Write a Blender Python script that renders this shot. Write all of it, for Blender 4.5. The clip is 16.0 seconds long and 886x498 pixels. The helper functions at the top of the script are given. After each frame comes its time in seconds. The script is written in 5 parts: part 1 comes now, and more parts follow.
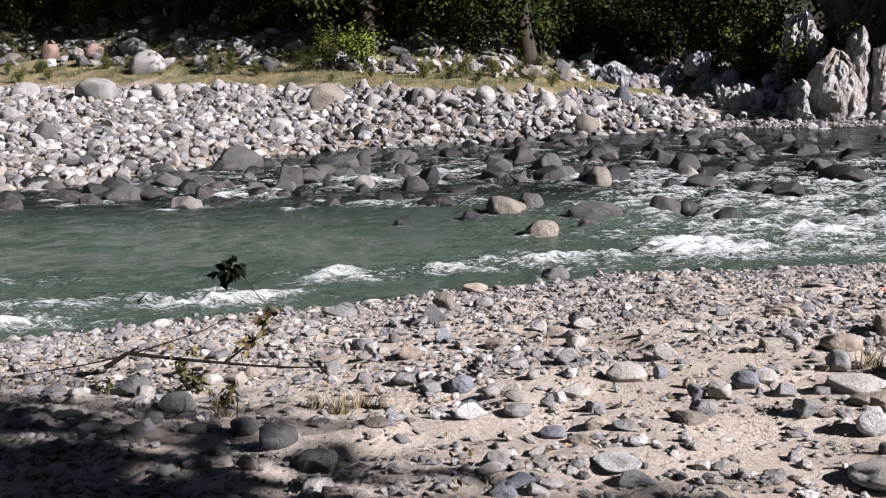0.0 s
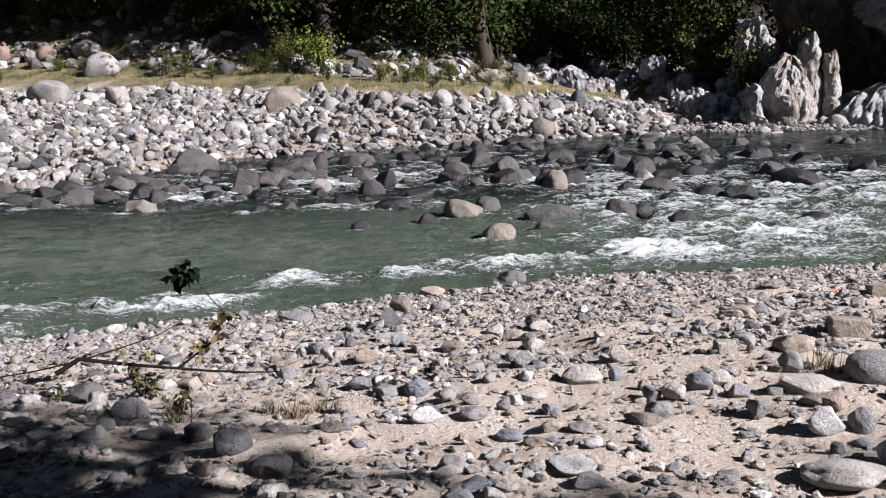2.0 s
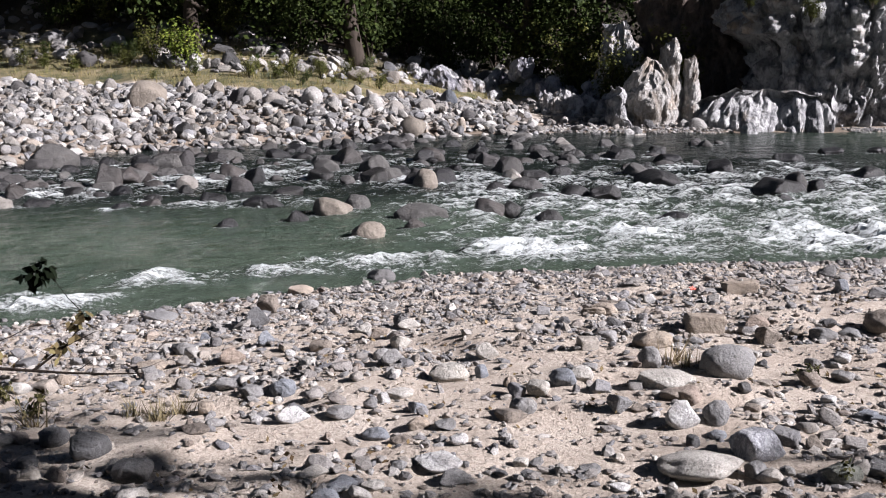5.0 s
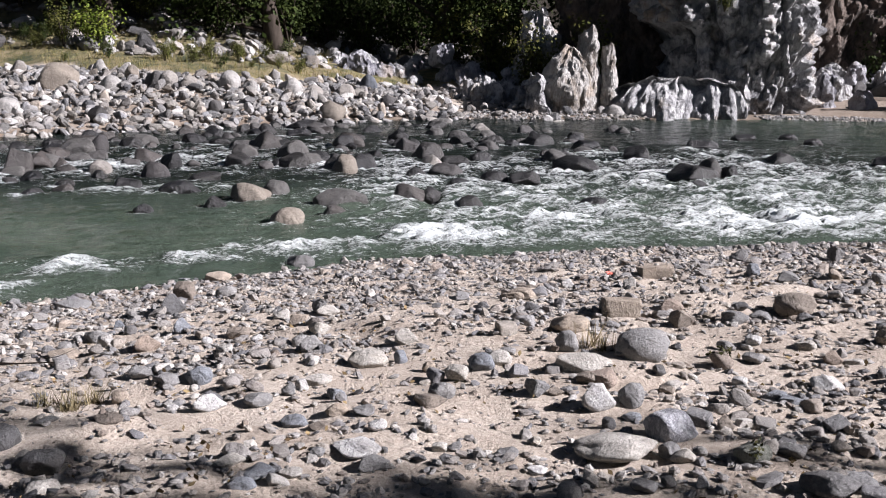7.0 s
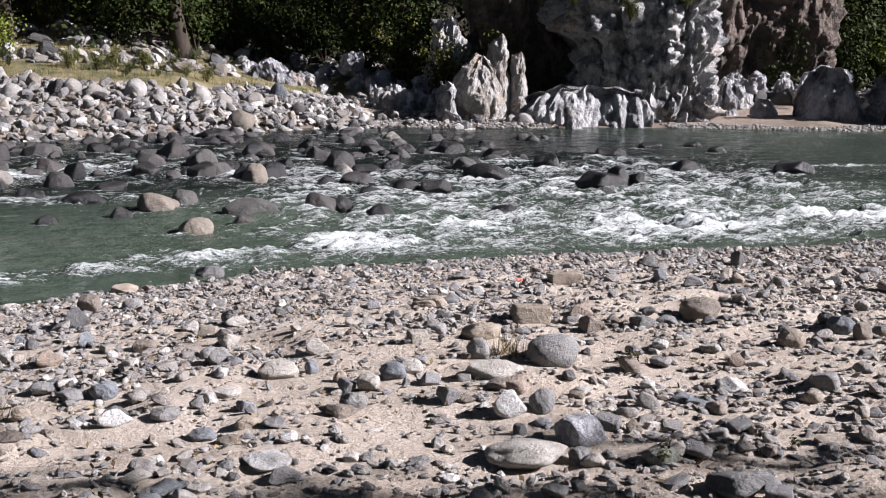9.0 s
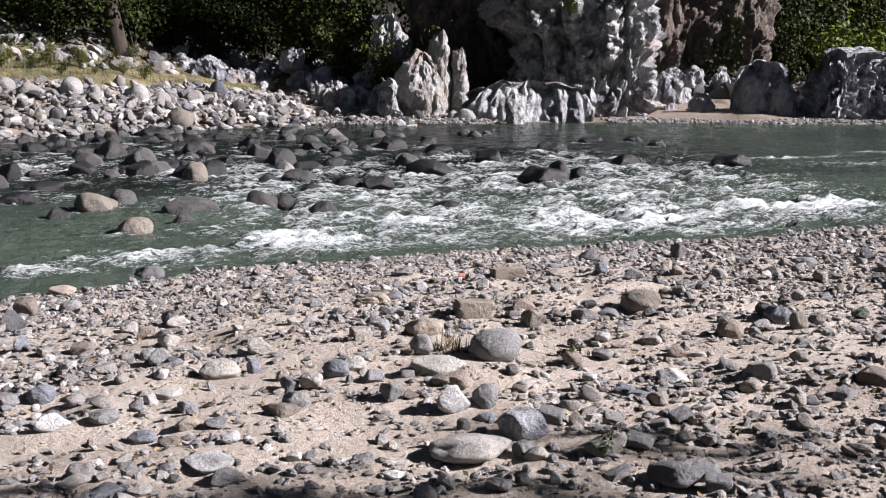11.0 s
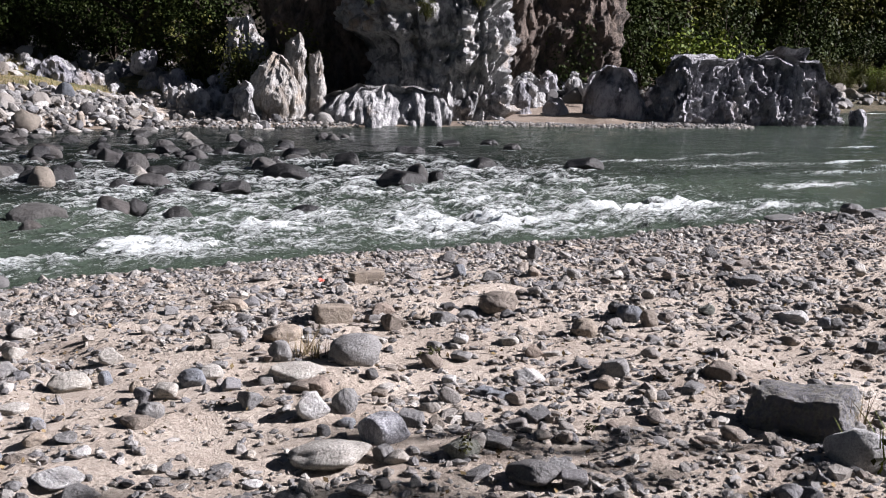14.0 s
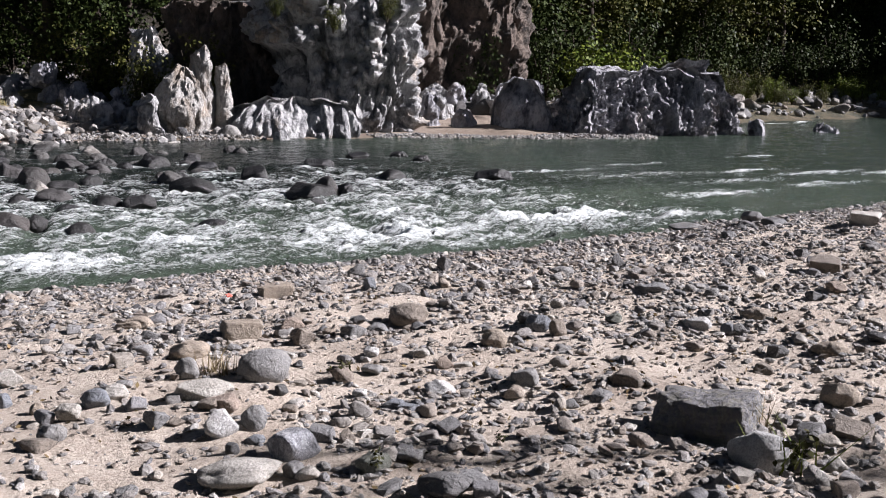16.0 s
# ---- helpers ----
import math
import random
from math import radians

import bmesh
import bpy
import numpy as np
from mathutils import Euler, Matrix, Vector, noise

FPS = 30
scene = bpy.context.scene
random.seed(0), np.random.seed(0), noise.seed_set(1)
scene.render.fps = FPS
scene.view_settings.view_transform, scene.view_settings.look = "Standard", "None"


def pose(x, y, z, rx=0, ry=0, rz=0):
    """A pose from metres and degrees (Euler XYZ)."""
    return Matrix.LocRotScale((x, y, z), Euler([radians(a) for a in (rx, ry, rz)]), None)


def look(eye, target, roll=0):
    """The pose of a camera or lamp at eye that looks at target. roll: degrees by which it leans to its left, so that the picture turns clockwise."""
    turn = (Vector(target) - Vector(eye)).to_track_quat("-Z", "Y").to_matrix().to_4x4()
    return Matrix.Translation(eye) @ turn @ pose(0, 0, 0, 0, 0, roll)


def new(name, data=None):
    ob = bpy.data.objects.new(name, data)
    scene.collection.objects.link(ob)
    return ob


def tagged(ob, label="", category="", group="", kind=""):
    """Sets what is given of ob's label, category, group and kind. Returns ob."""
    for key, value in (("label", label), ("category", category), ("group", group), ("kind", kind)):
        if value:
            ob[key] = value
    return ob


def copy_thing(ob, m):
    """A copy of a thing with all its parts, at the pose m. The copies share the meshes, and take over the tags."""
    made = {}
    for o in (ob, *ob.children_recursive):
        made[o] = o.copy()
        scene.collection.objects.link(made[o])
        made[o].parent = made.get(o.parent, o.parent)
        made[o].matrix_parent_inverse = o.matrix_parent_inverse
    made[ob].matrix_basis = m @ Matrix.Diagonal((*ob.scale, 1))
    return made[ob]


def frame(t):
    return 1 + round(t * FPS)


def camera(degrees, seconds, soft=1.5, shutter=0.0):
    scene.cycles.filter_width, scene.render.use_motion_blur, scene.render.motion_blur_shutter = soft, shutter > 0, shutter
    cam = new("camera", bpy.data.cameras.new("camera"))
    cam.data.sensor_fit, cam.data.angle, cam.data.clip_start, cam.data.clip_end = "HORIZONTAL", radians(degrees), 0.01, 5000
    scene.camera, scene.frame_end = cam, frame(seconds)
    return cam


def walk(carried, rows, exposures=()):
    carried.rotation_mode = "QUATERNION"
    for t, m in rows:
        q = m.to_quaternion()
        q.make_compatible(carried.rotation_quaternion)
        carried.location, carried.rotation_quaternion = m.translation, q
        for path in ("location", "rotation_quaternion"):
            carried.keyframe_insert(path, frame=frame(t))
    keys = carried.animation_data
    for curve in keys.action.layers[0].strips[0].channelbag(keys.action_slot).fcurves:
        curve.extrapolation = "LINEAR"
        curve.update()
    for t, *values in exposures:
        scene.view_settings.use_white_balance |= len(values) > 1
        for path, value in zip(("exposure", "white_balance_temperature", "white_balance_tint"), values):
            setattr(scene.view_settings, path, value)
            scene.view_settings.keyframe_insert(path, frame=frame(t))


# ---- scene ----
cam = camera(44.27, 16.0, 1.1)
ROWS = [
    (0, 0.0, 0.0, 2.6, 79.495, 1.693, -0.314),
    (0.5, 0.0038, 0.0057, 2.5989, 79.411, 1.742, -1.081),
    (1, 0.0058, 0.0075, 2.5975, 79.43, 1.57, -1.607),
    (1.5, 0.0095, 0.0124, 2.595, 79.503, 1.504, -2.013),
    (2, 0.0106, 0.0128, 2.5962, 79.614, 1.48, -2.529),
    (2.5, 0.0119, 0.0133, 2.5968, 79.812, 1.262, -3.301),
    (3, 0.015, 0.0145, 2.5953, 79.745, 1.023, -4.215),
    (3.5, 0.0165, 0.0126, 2.596, 79.585, 0.77, -5.223),
    (4, 0.021, 0.0122, 2.5948, 79.484, 0.522, -6.351),
    (4.5, 0.0274, 0.0155, 2.5951, 79.338, 0.29, -7.658),
    (5, 0.03, 0.0146, 2.5951, 79.443, 0.162, -9.175),
    (7.5, 0.046, 0.0229, 2.5924, 78.629, -0.599, -14.342),
    (8, 0.0503, 0.0255, 2.5938, 78.948, -0.652, -15.632),
    (8.5, 0.0555, 0.0253, 2.5926, 79.134, -0.725, -16.972),
    (11, 0.0725, 0.025, 2.5907, 79.019, -0.473, -20.945),
    (11.5, 0.0801, 0.0246, 2.5905, 78.971, -0.552, -22.511),
    (12, 0.078, 0.0235, 2.5896, 78.684, -0.709, -23.85),
    (12.5, 0.083, 0.0265, 2.5924, 78.754, -0.838, -24.946),
    (13, 0.081, 0.0224, 2.5932, 78.918, -0.929, -26.002),
    (13.5, 0.0822, 0.0208, 2.5952, 78.98, -0.997, -26.847),
    (14, 0.0818, 0.0228, 2.594, 79.306, -1.116, -28.307),
    (14.5, 0.0839, 0.0219, 2.5959, 79.548, -1.101, -29.563),
    (15, 0.0849, 0.0176, 2.5994, 79.737, -1.08, -30.978),
    (15.5, 0.089, 0.0159, 2.6015, 79.799, -1.135, -32.045),
    (16, 0.094, 0.0192, 2.5994, 80.004, -1.103, -33.056),
]
walk(cam, [(t, pose(x, y, z, rx, ry, rz)) for t, x, y, z, rx, ry, rz in ROWS], [(0.0, 1.53, 6230, 19), (16.0, 1.53, 6230, 19)])

# ---- light: low sun from the right, a little behind the camera; clear sky ----
SUN_AZ, SUN_EL = radians(118), radians(31)
TO_SUN = Vector((math.sin(SUN_AZ) * math.cos(SUN_EL), math.cos(SUN_AZ) * math.cos(SUN_EL), math.sin(SUN_EL)))
world = bpy.data.worlds.new("sky")
scene.world = world
world.use_nodes = True
sky = world.node_tree.nodes.new("ShaderNodeTexSky")
sky.sky_type, sky.sun_disc, sky.sun_elevation, sky.sun_rotation = "NISHITA", False, SUN_EL, SUN_AZ
world.node_tree.nodes["Background"].inputs["Strength"].default_value = 0.012
world.node_tree.links.new(sky.outputs["Color"], world.node_tree.nodes["Background"].inputs["Color"])
sun = new("sun", bpy.data.lights.new("sun", "SUN"))
sun.data.energy, sun.data.angle, sun.data.color = 5.0, radians(0.6), (1.0, 0.98, 0.955)
sun.matrix_world = look(TO_SUN * 50, (0, 0, 0))


# ---- materials ----
def material(name):
    m = bpy.data.materials.new(name)
    m.use_nodes = True
    return m, m.node_tree.nodes, m.node_tree.links, m.node_tree.nodes["Principled BSDF"]


def ramp(nodes, stops, interpolation="LINEAR"):
    r = nodes.new("ShaderNodeValToRGB")
    e = r.color_ramp.elements
    r.color_ramp.interpolation = interpolation
    while len(e) < len(stops):
        e.new(0.5)
    for el, (p, c) in zip(e, stops):
        el.position, el.color = p, (*c, 1)
    return r


def noise_node(nodes, links, scale, detail=6, rough=0.6, stretch=None, space="Object"):
    tc = nodes.new("ShaderNodeTexCoord")
    n = nodes.new("ShaderNodeTexNoise")
    n.inputs["Scale"].default_value, n.inputs["Detail"].default_value, n.inputs["Roughness"].default_value = scale, detail, rough
    source = nodes.new("ShaderNodeNewGeometry").outputs["Position"] if space == "World" else tc.outputs[space]
    if stretch:
        mp = nodes.new("ShaderNodeMapping")
        mp.inputs["Scale"].default_value = stretch
        links.new(source, mp.inputs["Vector"])
        source = mp.outputs["Vector"]
    links.new(source, n.inputs["Vector"])
    return n


def mix(nodes, links, kind, factor, a, b):
    m = nodes.new("ShaderNodeMix")
    m.data_type, m.blend_type = "RGBA", kind
    for socket, value in ((m.inputs["Factor"], factor), (m.inputs["A"], a), (m.inputs["B"], b)):
        if isinstance(value, (int, float)):
            socket.default_value = value
        elif isinstance(value, tuple):
            socket.default_value = (*value, 1)
        else:
            links.new(value, socket)
    return m.outputs["Result"]


def bump(nodes, links, shader, height, strength, distance):
    b = nodes.new("ShaderNodeBump")
    b.inputs["Strength"].default_value, b.inputs["Distance"].default_value = strength, distance
    links.new(height, b.inputs["Height"])
    links.new(b.outputs["Normal"], shader.inputs["Normal"])


def stone_material(name, tones, grain=28.0, island=False, rough=0.78, veins=0.0, size=1.0):
    """Rock whose tone goes by a chance of each stone; grain, blotches and fine relief at real size."""
    m, nodes, links, shader = material(name)
    if island:
        chance = nodes.new("ShaderNodeNewGeometry").outputs["Random Per Island"]
    else:
        chance = nodes.new("ShaderNodeObjectInfo").outputs["Random"]
    base = ramp(nodes, [(i / max(1, len(tones) - 1), c) for i, c in enumerate(tones)])
    links.new(chance, base.inputs["Fac"])
    speck = noise_node(nodes, links, grain * 4 / size, 4, 0.7, space="World")
    dots = ramp(nodes, [(0.32, (0.25, 0.25, 0.26)), (0.5, (1, 1, 1)), (0.68, (1.5, 1.48, 1.45))])
    links.new(speck.outputs["Fac"], dots.inputs["Fac"])
    blotch = noise_node(nodes, links, grain * 0.35 / size, 5, 0.6, space="World")
    stain = ramp(nodes, [(0.3, (0.62, 0.6, 0.58)), (0.55, (1, 1, 1)), (0.8, (1.15, 1.1, 1.02))])
    links.new(blotch.outputs["Fac"], stain.inputs["Fac"])
    colour = mix(nodes, links, "MULTIPLY", 0.5 if grain > 15 else 0.45, base.outputs["Color"], dots.outputs["Color"])
    colour = mix(nodes, links, "MULTIPLY", 0.9, colour, stain.outputs["Color"])
    if veins:
        vein = noise_node(nodes, links, grain * 0.6 / size, 8, 0.75, (1, 1, 0.5), "World")
        line = ramp(nodes, [(0.44, (0, 0, 0)), (0.5, (1, 1, 1)), (0.56, (0, 0, 0))])
        links.new(vein.outputs["Fac"], line.inputs["Fac"])
        f = nodes.new("ShaderNodeMath")
        f.operation = "MULTIPLY"
        f.inputs[1].default_value = veins
        links.new(line.outputs["Color"], f.inputs[0])
        colour = mix(nodes, links, "MIX", f.outputs["Value"], colour, (0.10, 0.10, 0.12))
    links.new(colour, shader.inputs["Base Color"])
    shader.inputs["Roughness"].default_value = rough
    relief = noise_node(nodes, links, grain * 1.6 / size, 8, 0.68, space="World")
    bump(nodes, links, shader, relief.outputs["Fac"], 0.9 if grain > 15 else 0.7, (0.8 / grain) * size)
    return m


STONE = {
    "grey": stone_material("grey_stone", [(0.155, 0.155, 0.155), (0.206, 0.201, 0.195)]),
    "blue": stone_material("blue_grey_stone", [(0.132, 0.143, 0.161), (0.183, 0.195, 0.212)]),
    "pale": stone_material("pale_stone", [(0.316, 0.298, 0.264), (0.367, 0.350, 0.321)]),
    "white": stone_material("white_stone", [(0.425, 0.419, 0.402), (0.470, 0.465, 0.454)], veins=0.35),
    "tan": stone_material("tan_stone", [(0.247, 0.206, 0.161), (0.287, 0.241, 0.195)]),
    "brown": stone_material("brown_stone", [(0.143, 0.120, 0.100), (0.190, 0.161, 0.132)]),
    "rust": stone_material("rust_stone", [(0.206, 0.164, 0.126), (0.230, 0.183, 0.152)]),
    "dark": stone_material("dark_stone", [(0.069, 0.069, 0.071), (0.109, 0.106, 0.104)], rough=0.6),
    "green": stone_material("green_grey_stone", [(0.126, 0.138, 0.115), (0.149, 0.155, 0.132)]),
    "slate": stone_material("veined_stone", [(0.344, 0.350, 0.367), (0.367, 0.373, 0.391)], veins=0.8),
    "moss": stone_material("lichen_stone", [(0.149, 0.143, 0.123), (0.167, 0.158, 0.135)], 16, veins=0.85),
    "egg": stone_material("smooth_pale_stone", [(0.356, 0.356, 0.350), (0.373, 0.367, 0.362)]),
}
RIVER = {
    "stone": stone_material("river_stone", [(0.033, 0.030, 0.030), (0.076, 0.073, 0.068)], 9, size=1.0),
    "dark": stone_material("wet_river_stone", [(0.005, 0.005, 0.006), (0.018, 0.017, 0.016)], 9, rough=0.45),
    "brown": stone_material("brown_river_stone", [(0.024, 0.022, 0.020), (0.052, 0.045, 0.041)], 9, rough=0.5),
    "tan": stone_material("tan_river_stone", [(0.142, 0.123, 0.100), (0.181, 0.155, 0.126)], 9),
    "pale": stone_material("pale_river_stone", [(0.179, 0.165, 0.148), (0.215, 0.201, 0.183)], 9),
    "white": stone_material("white_river_stone", [(0.205, 0.198, 0.187), (0.259, 0.250, 0.237)], 9),
    "rust": stone_material("rust_river_stone", [(0.161, 0.112, 0.089), (0.187, 0.130, 0.103)], 9),
    "blue": stone_material("blue_river_stone", [(0.058, 0.067, 0.081), (0.076, 0.085, 0.098)], 9),
}
MIXED = [(0.077, 0.077, 0.084), (0.258, 0.238, 0.213), (0.129, 0.129, 0.136), (0.335, 0.309, 0.270), (0.174, 0.141, 0.116), (0.232, 0.225, 0.218),
         (0.097, 0.097, 0.100), (0.412, 0.393, 0.361), (0.154, 0.154, 0.161), (0.270, 0.225, 0.181)]
GRAVEL = stone_material("mixed_gravel", MIXED, 40, island=True)
COBBLE = stone_material("mixed_cobble", MIXED, 30)
BAR = [(0.050, 0.050, 0.051), (0.225, 0.210, 0.186), (0.110, 0.108, 0.108), (0.360, 0.342, 0.315), (0.115, 0.098, 0.080), (0.190, 0.184, 0.178), (0.068, 0.069, 0.073), (0.440, 0.428, 0.405), (0.150, 0.152, 0.160), (0.270, 0.232, 0.190)]
BAR_STUFF = stone_material("mixed_bar_stones", BAR, 8, island=True)
BAR_STONE = stone_material("bar_stones", BAR, 8)


def ground_material():
    """Sand on the near bank, silt on the river's bed, grass and leaf litter behind the far bar."""
    m, nodes, links, shader = material("sand_and_soil")
    fine = noise_node(nodes, links, 60, 6, 0.7, space="World")
    broad = noise_node(nodes, links, 1.8, 8, 0.68, space="World")
    sand = ramp(nodes, [(0.3, (0.291, 0.238, 0.190)), (0.5, (0.412, 0.352, 0.291)), (0.72, (0.500, 0.440, 0.375))])
    links.new(broad.outputs["Fac"], sand.inputs["Fac"])
    grain = ramp(nodes, [(0.3, (0.6, 0.58, 0.56)), (0.55, (1, 1, 1)), (0.8, (1.15, 1.15, 1.15))])
    links.new(fine.outputs["Fac"], grain.inputs["Fac"])
    colour = mix(nodes, links, "MULTIPLY", 1.0, sand.outputs["Color"], grain.outputs["Color"])
    turf_noise = noise_node(nodes, links, 1.1, 8, 0.72, space="World")
    turf = ramp(nodes, [(0.40, (0.030, 0.038, 0.012)), (0.50, (0.115, 0.098, 0.042)), (0.62, (0.190, 0.152, 0.088)), (0.78, (0.27, 0.225, 0.155))])
    links.new(turf_noise.outputs["Fac"], turf.inputs["Fac"])
    soil = nodes.new("ShaderNodeAttribute")
    soil.attribute_name = "turf"
    colour = mix(nodes, links, "MIX", soil.outputs["Fac"], colour, turf.outputs["Color"])
    wood = nodes.new("ShaderNodeAttribute")
    wood.attribute_name = "litter"
    litter = ramp(nodes, [(0.35, (0.025, 0.022, 0.014)), (0.7, (0.07, 0.055, 0.035))])
    links.new(turf_noise.outputs["Fac"], litter.inputs["Fac"])
    colour = mix(nodes, links, "MIX", wood.outputs["Fac"], colour, litter.outputs["Color"])
    # waterline damp, plus shade of bar gaps and cliff foot put into colour
    damp_shade = nodes.new("ShaderNodeAttribute")
    damp_shade.attribute_name = "damp_shade"
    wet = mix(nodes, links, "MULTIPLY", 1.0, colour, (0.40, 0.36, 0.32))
    colour = mix(nodes, links, "MIX", damp_shade.outputs["Fac"], colour, wet)
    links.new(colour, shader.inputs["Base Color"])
    shader.inputs["Roughness"].default_value = 0.95
    lump = noise_node(nodes, links, 22, 8, 0.7, space="World")
    bump(nodes, links, shader, lump.outputs["Fac"], 0.9, 0.06)
    return m


def water_material():
    """Cloudy green river water; froth where the river's foam attribute breaks through streaks along the flow."""
    m, nodes, links, shader = material("river_water")
    froth = nodes.new("ShaderNodeAttribute")
    froth.attribute_name = "foam"
    total = froth.outputs["Fac"]
    for scale, weight, twist, stretch in ((1.4, 1.0, 1.5, (0.45, 1.6, 1)), (5.0, 1.6, 1.8, (0.5, 1.5, 1)), (17.0, 1.3, 1.2, (0.7, 1.1, 1)), (48.0, 0.8, 0.6, (0.8, 1, 1))):
        n = noise_node(nodes, links, scale, 6, 0.7, stretch, "World")
        n.inputs["Distortion"].default_value = twist
        add = nodes.new("ShaderNodeMath")
        add.operation = "MULTIPLY_ADD"
        add.inputs[1].default_value = weight
        links.new(n.outputs["Fac"], add.inputs[0])
        links.new(total, add.inputs[2])
        total = add.outputs["Value"]
    cut = nodes.new("ShaderNodeMapRange")
    cut.inputs["From Min"].default_value, cut.inputs["From Max"].default_value = 2.82, 3.20
    links.new(total, cut.inputs["Value"])
    broad = noise_node(nodes, links, 0.35, 4, 0.6, space="World")
    deep = ramp(nodes, [(0.3, (0.042, 0.060, 0.045)), (0.7, (0.068, 0.090, 0.066))])
    links.new(broad.outputs["Fac"], deep.inputs["Fac"])
    # 0 gives near-black water, 1 the green tone
    green_share = nodes.new("ShaderNodeAttribute")
    green_share.attribute_name = "green_share"
    body = mix(nodes, links, "MIX", green_share.outputs["Fac"], (0.010, 0.014, 0.012), deep.outputs["Color"])
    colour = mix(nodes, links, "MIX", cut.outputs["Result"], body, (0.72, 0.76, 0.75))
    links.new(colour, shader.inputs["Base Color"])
    gloss = nodes.new("ShaderNodeMapRange")
    gloss.inputs["To Min"].default_value, gloss.inputs["To Max"].default_value = 0.08, 0.75
    links.new(cut.outputs["Result"], gloss.inputs["Value"])
    links.new(gloss.outputs["Result"], shader.inputs["Roughness"])
    shader.inputs["IOR"].default_value = 1.33
    ripple = noise_node(nodes, links, 4.5, 8, 0.68, (0.75, 1.3, 1), "World")
    high = nodes.new("ShaderNodeMath")
    high.operation = "MULTIPLY_ADD"
    high.inputs[1].default_value = 0.3
    links.new(cut.outputs["Result"], high.inputs[0])
    links.new(ripple.outputs["Fac"], high.inputs[2])
    bump(nodes, links, shader, high.outputs["Value"], 1.0, 0.2)
    return m


def leaf_material(name, tones, rough=0.55):
    m, nodes, links, shader = material(name)
    base = ramp(nodes, [(i / (len(tones) - 1), c) for i, c in enumerate(tones)])
    links.new(nodes.new("ShaderNodeNewGeometry").outputs["Random Per Island"], base.inputs["Fac"])
    n = noise_node(nodes, links, 1.1, 3, 0.5, space="World")
    patch = ramp(nodes, [(0.35, (0.65, 0.7, 0.6)), (0.65, (1.15, 1.1, 1.0))])
    links.new(n.outputs["Fac"], patch.inputs["Fac"])
    links.new(mix(nodes, links, "MULTIPLY", 1.0, base.outputs["Color"], patch.outputs["Color"]), shader.inputs["Base Color"])
    shader.inputs["Roughness"].default_value = rough
    shader.inputs["Specular IOR Level"].default_value = 0.05
    return m


def bark_material(name, a, b):
    m, nodes, links, shader = material(name)
    n = noise_node(nodes, links, 9, 7, 0.7, (1, 1, 0.25))
    c = ramp(nodes, [(0.3, a), (0.7, b)])
    links.new(n.outputs["Fac"], c.inputs["Fac"])
    links.new(c.outputs["Color"], shader.inputs["Base Color"])
    shader.inputs["Roughness"].default_value = 0.9
    shader.inputs["Specular IOR Level"].default_value = 0.1
    bump(nodes, links, shader, n.outputs["Fac"], 0.7, 0.02)
    return m


def limestone_material(name, pale, dark, ochre):
    """Weathered limestone: pale faces, dark lichen in streaks down the face, ochre stains."""
    m, nodes, links, shader = material(name)
    big = noise_node(nodes, links, 1.9, 8, 0.7, (1, 1, 0.6), "World")
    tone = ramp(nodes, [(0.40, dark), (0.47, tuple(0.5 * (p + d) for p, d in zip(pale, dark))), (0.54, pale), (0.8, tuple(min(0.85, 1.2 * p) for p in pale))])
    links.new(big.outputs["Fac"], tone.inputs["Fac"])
    spot = noise_node(nodes, links, 0.7, 5, 0.6, space="World")
    where = ramp(nodes, [(0.56, (0, 0, 0)), (0.70, (0.8, 0.8, 0.8))])
    links.new(spot.outputs["Fac"], where.inputs["Fac"])
    colour = mix(nodes, links, "MIX", where.outputs["Color"], tone.outputs["Color"], ochre)
    fine = noise_node(nodes, links, 14, 7, 0.7, (1, 1, 0.5), "World")
    pit = ramp(nodes, [(0.32, (0.5, 0.5, 0.52)), (0.5, (1, 1, 1))])
    links.new(fine.outputs["Fac"], pit.inputs["Fac"])
    links.new(mix(nodes, links, "MULTIPLY", 0.9, colour, pit.outputs["Color"]), shader.inputs["Base Color"])
    shader.inputs["Roughness"].default_value = 0.88
    bump(nodes, links, shader, fine.outputs["Fac"], 1.0, 0.16)
    return m


LIMESTONE = limestone_material("pale_limestone", (0.44, 0.435, 0.43), (0.12, 0.12, 0.126), (0.370, 0.281, 0.192))
OCHRE_FOOT = limestone_material("ochre_limestone", (0.39, 0.375, 0.352), (0.192, 0.163, 0.133), (0.355, 0.266, 0.185))
JAGGED = limestone_material("grey_limestone", (0.37, 0.365, 0.385), (0.081, 0.081, 0.096), (0.296, 0.252, 0.222))
# brown walls behind the boulders: part of their shade is in these dark tones
SHADED_BROWN_ROCK = limestone_material("shaded_brown_limestone", (0.12, 0.09, 0.072), (0.037, 0.030, 0.024), (0.111, 0.078, 0.052))
LEAF = leaf_material("dark_leaves", [(0.016, 0.025, 0.008), (0.027, 0.040, 0.012), (0.040, 0.052, 0.016)])
OLIVE = leaf_material("olive_leaves", [(0.038, 0.046, 0.012), (0.060, 0.066, 0.018), (0.083, 0.081, 0.026)])
BRIGHT = leaf_material("fresh_leaves", [(0.053, 0.083, 0.013), (0.098, 0.128, 0.022), (0.150, 0.173, 0.038)])
DRY_GRASS = leaf_material("dry_grass", [(0.165, 0.128, 0.053), (0.240, 0.195, 0.090), (0.105, 0.112, 0.038), (0.300, 0.247, 0.135)], 0.8)
BARK = bark_material("bark", (0.020, 0.016, 0.012), (0.055, 0.044, 0.036))
TWIG = bark_material("dead_twig", (0.006, 0.0045, 0.0035), (0.016, 0.012, 0.009))

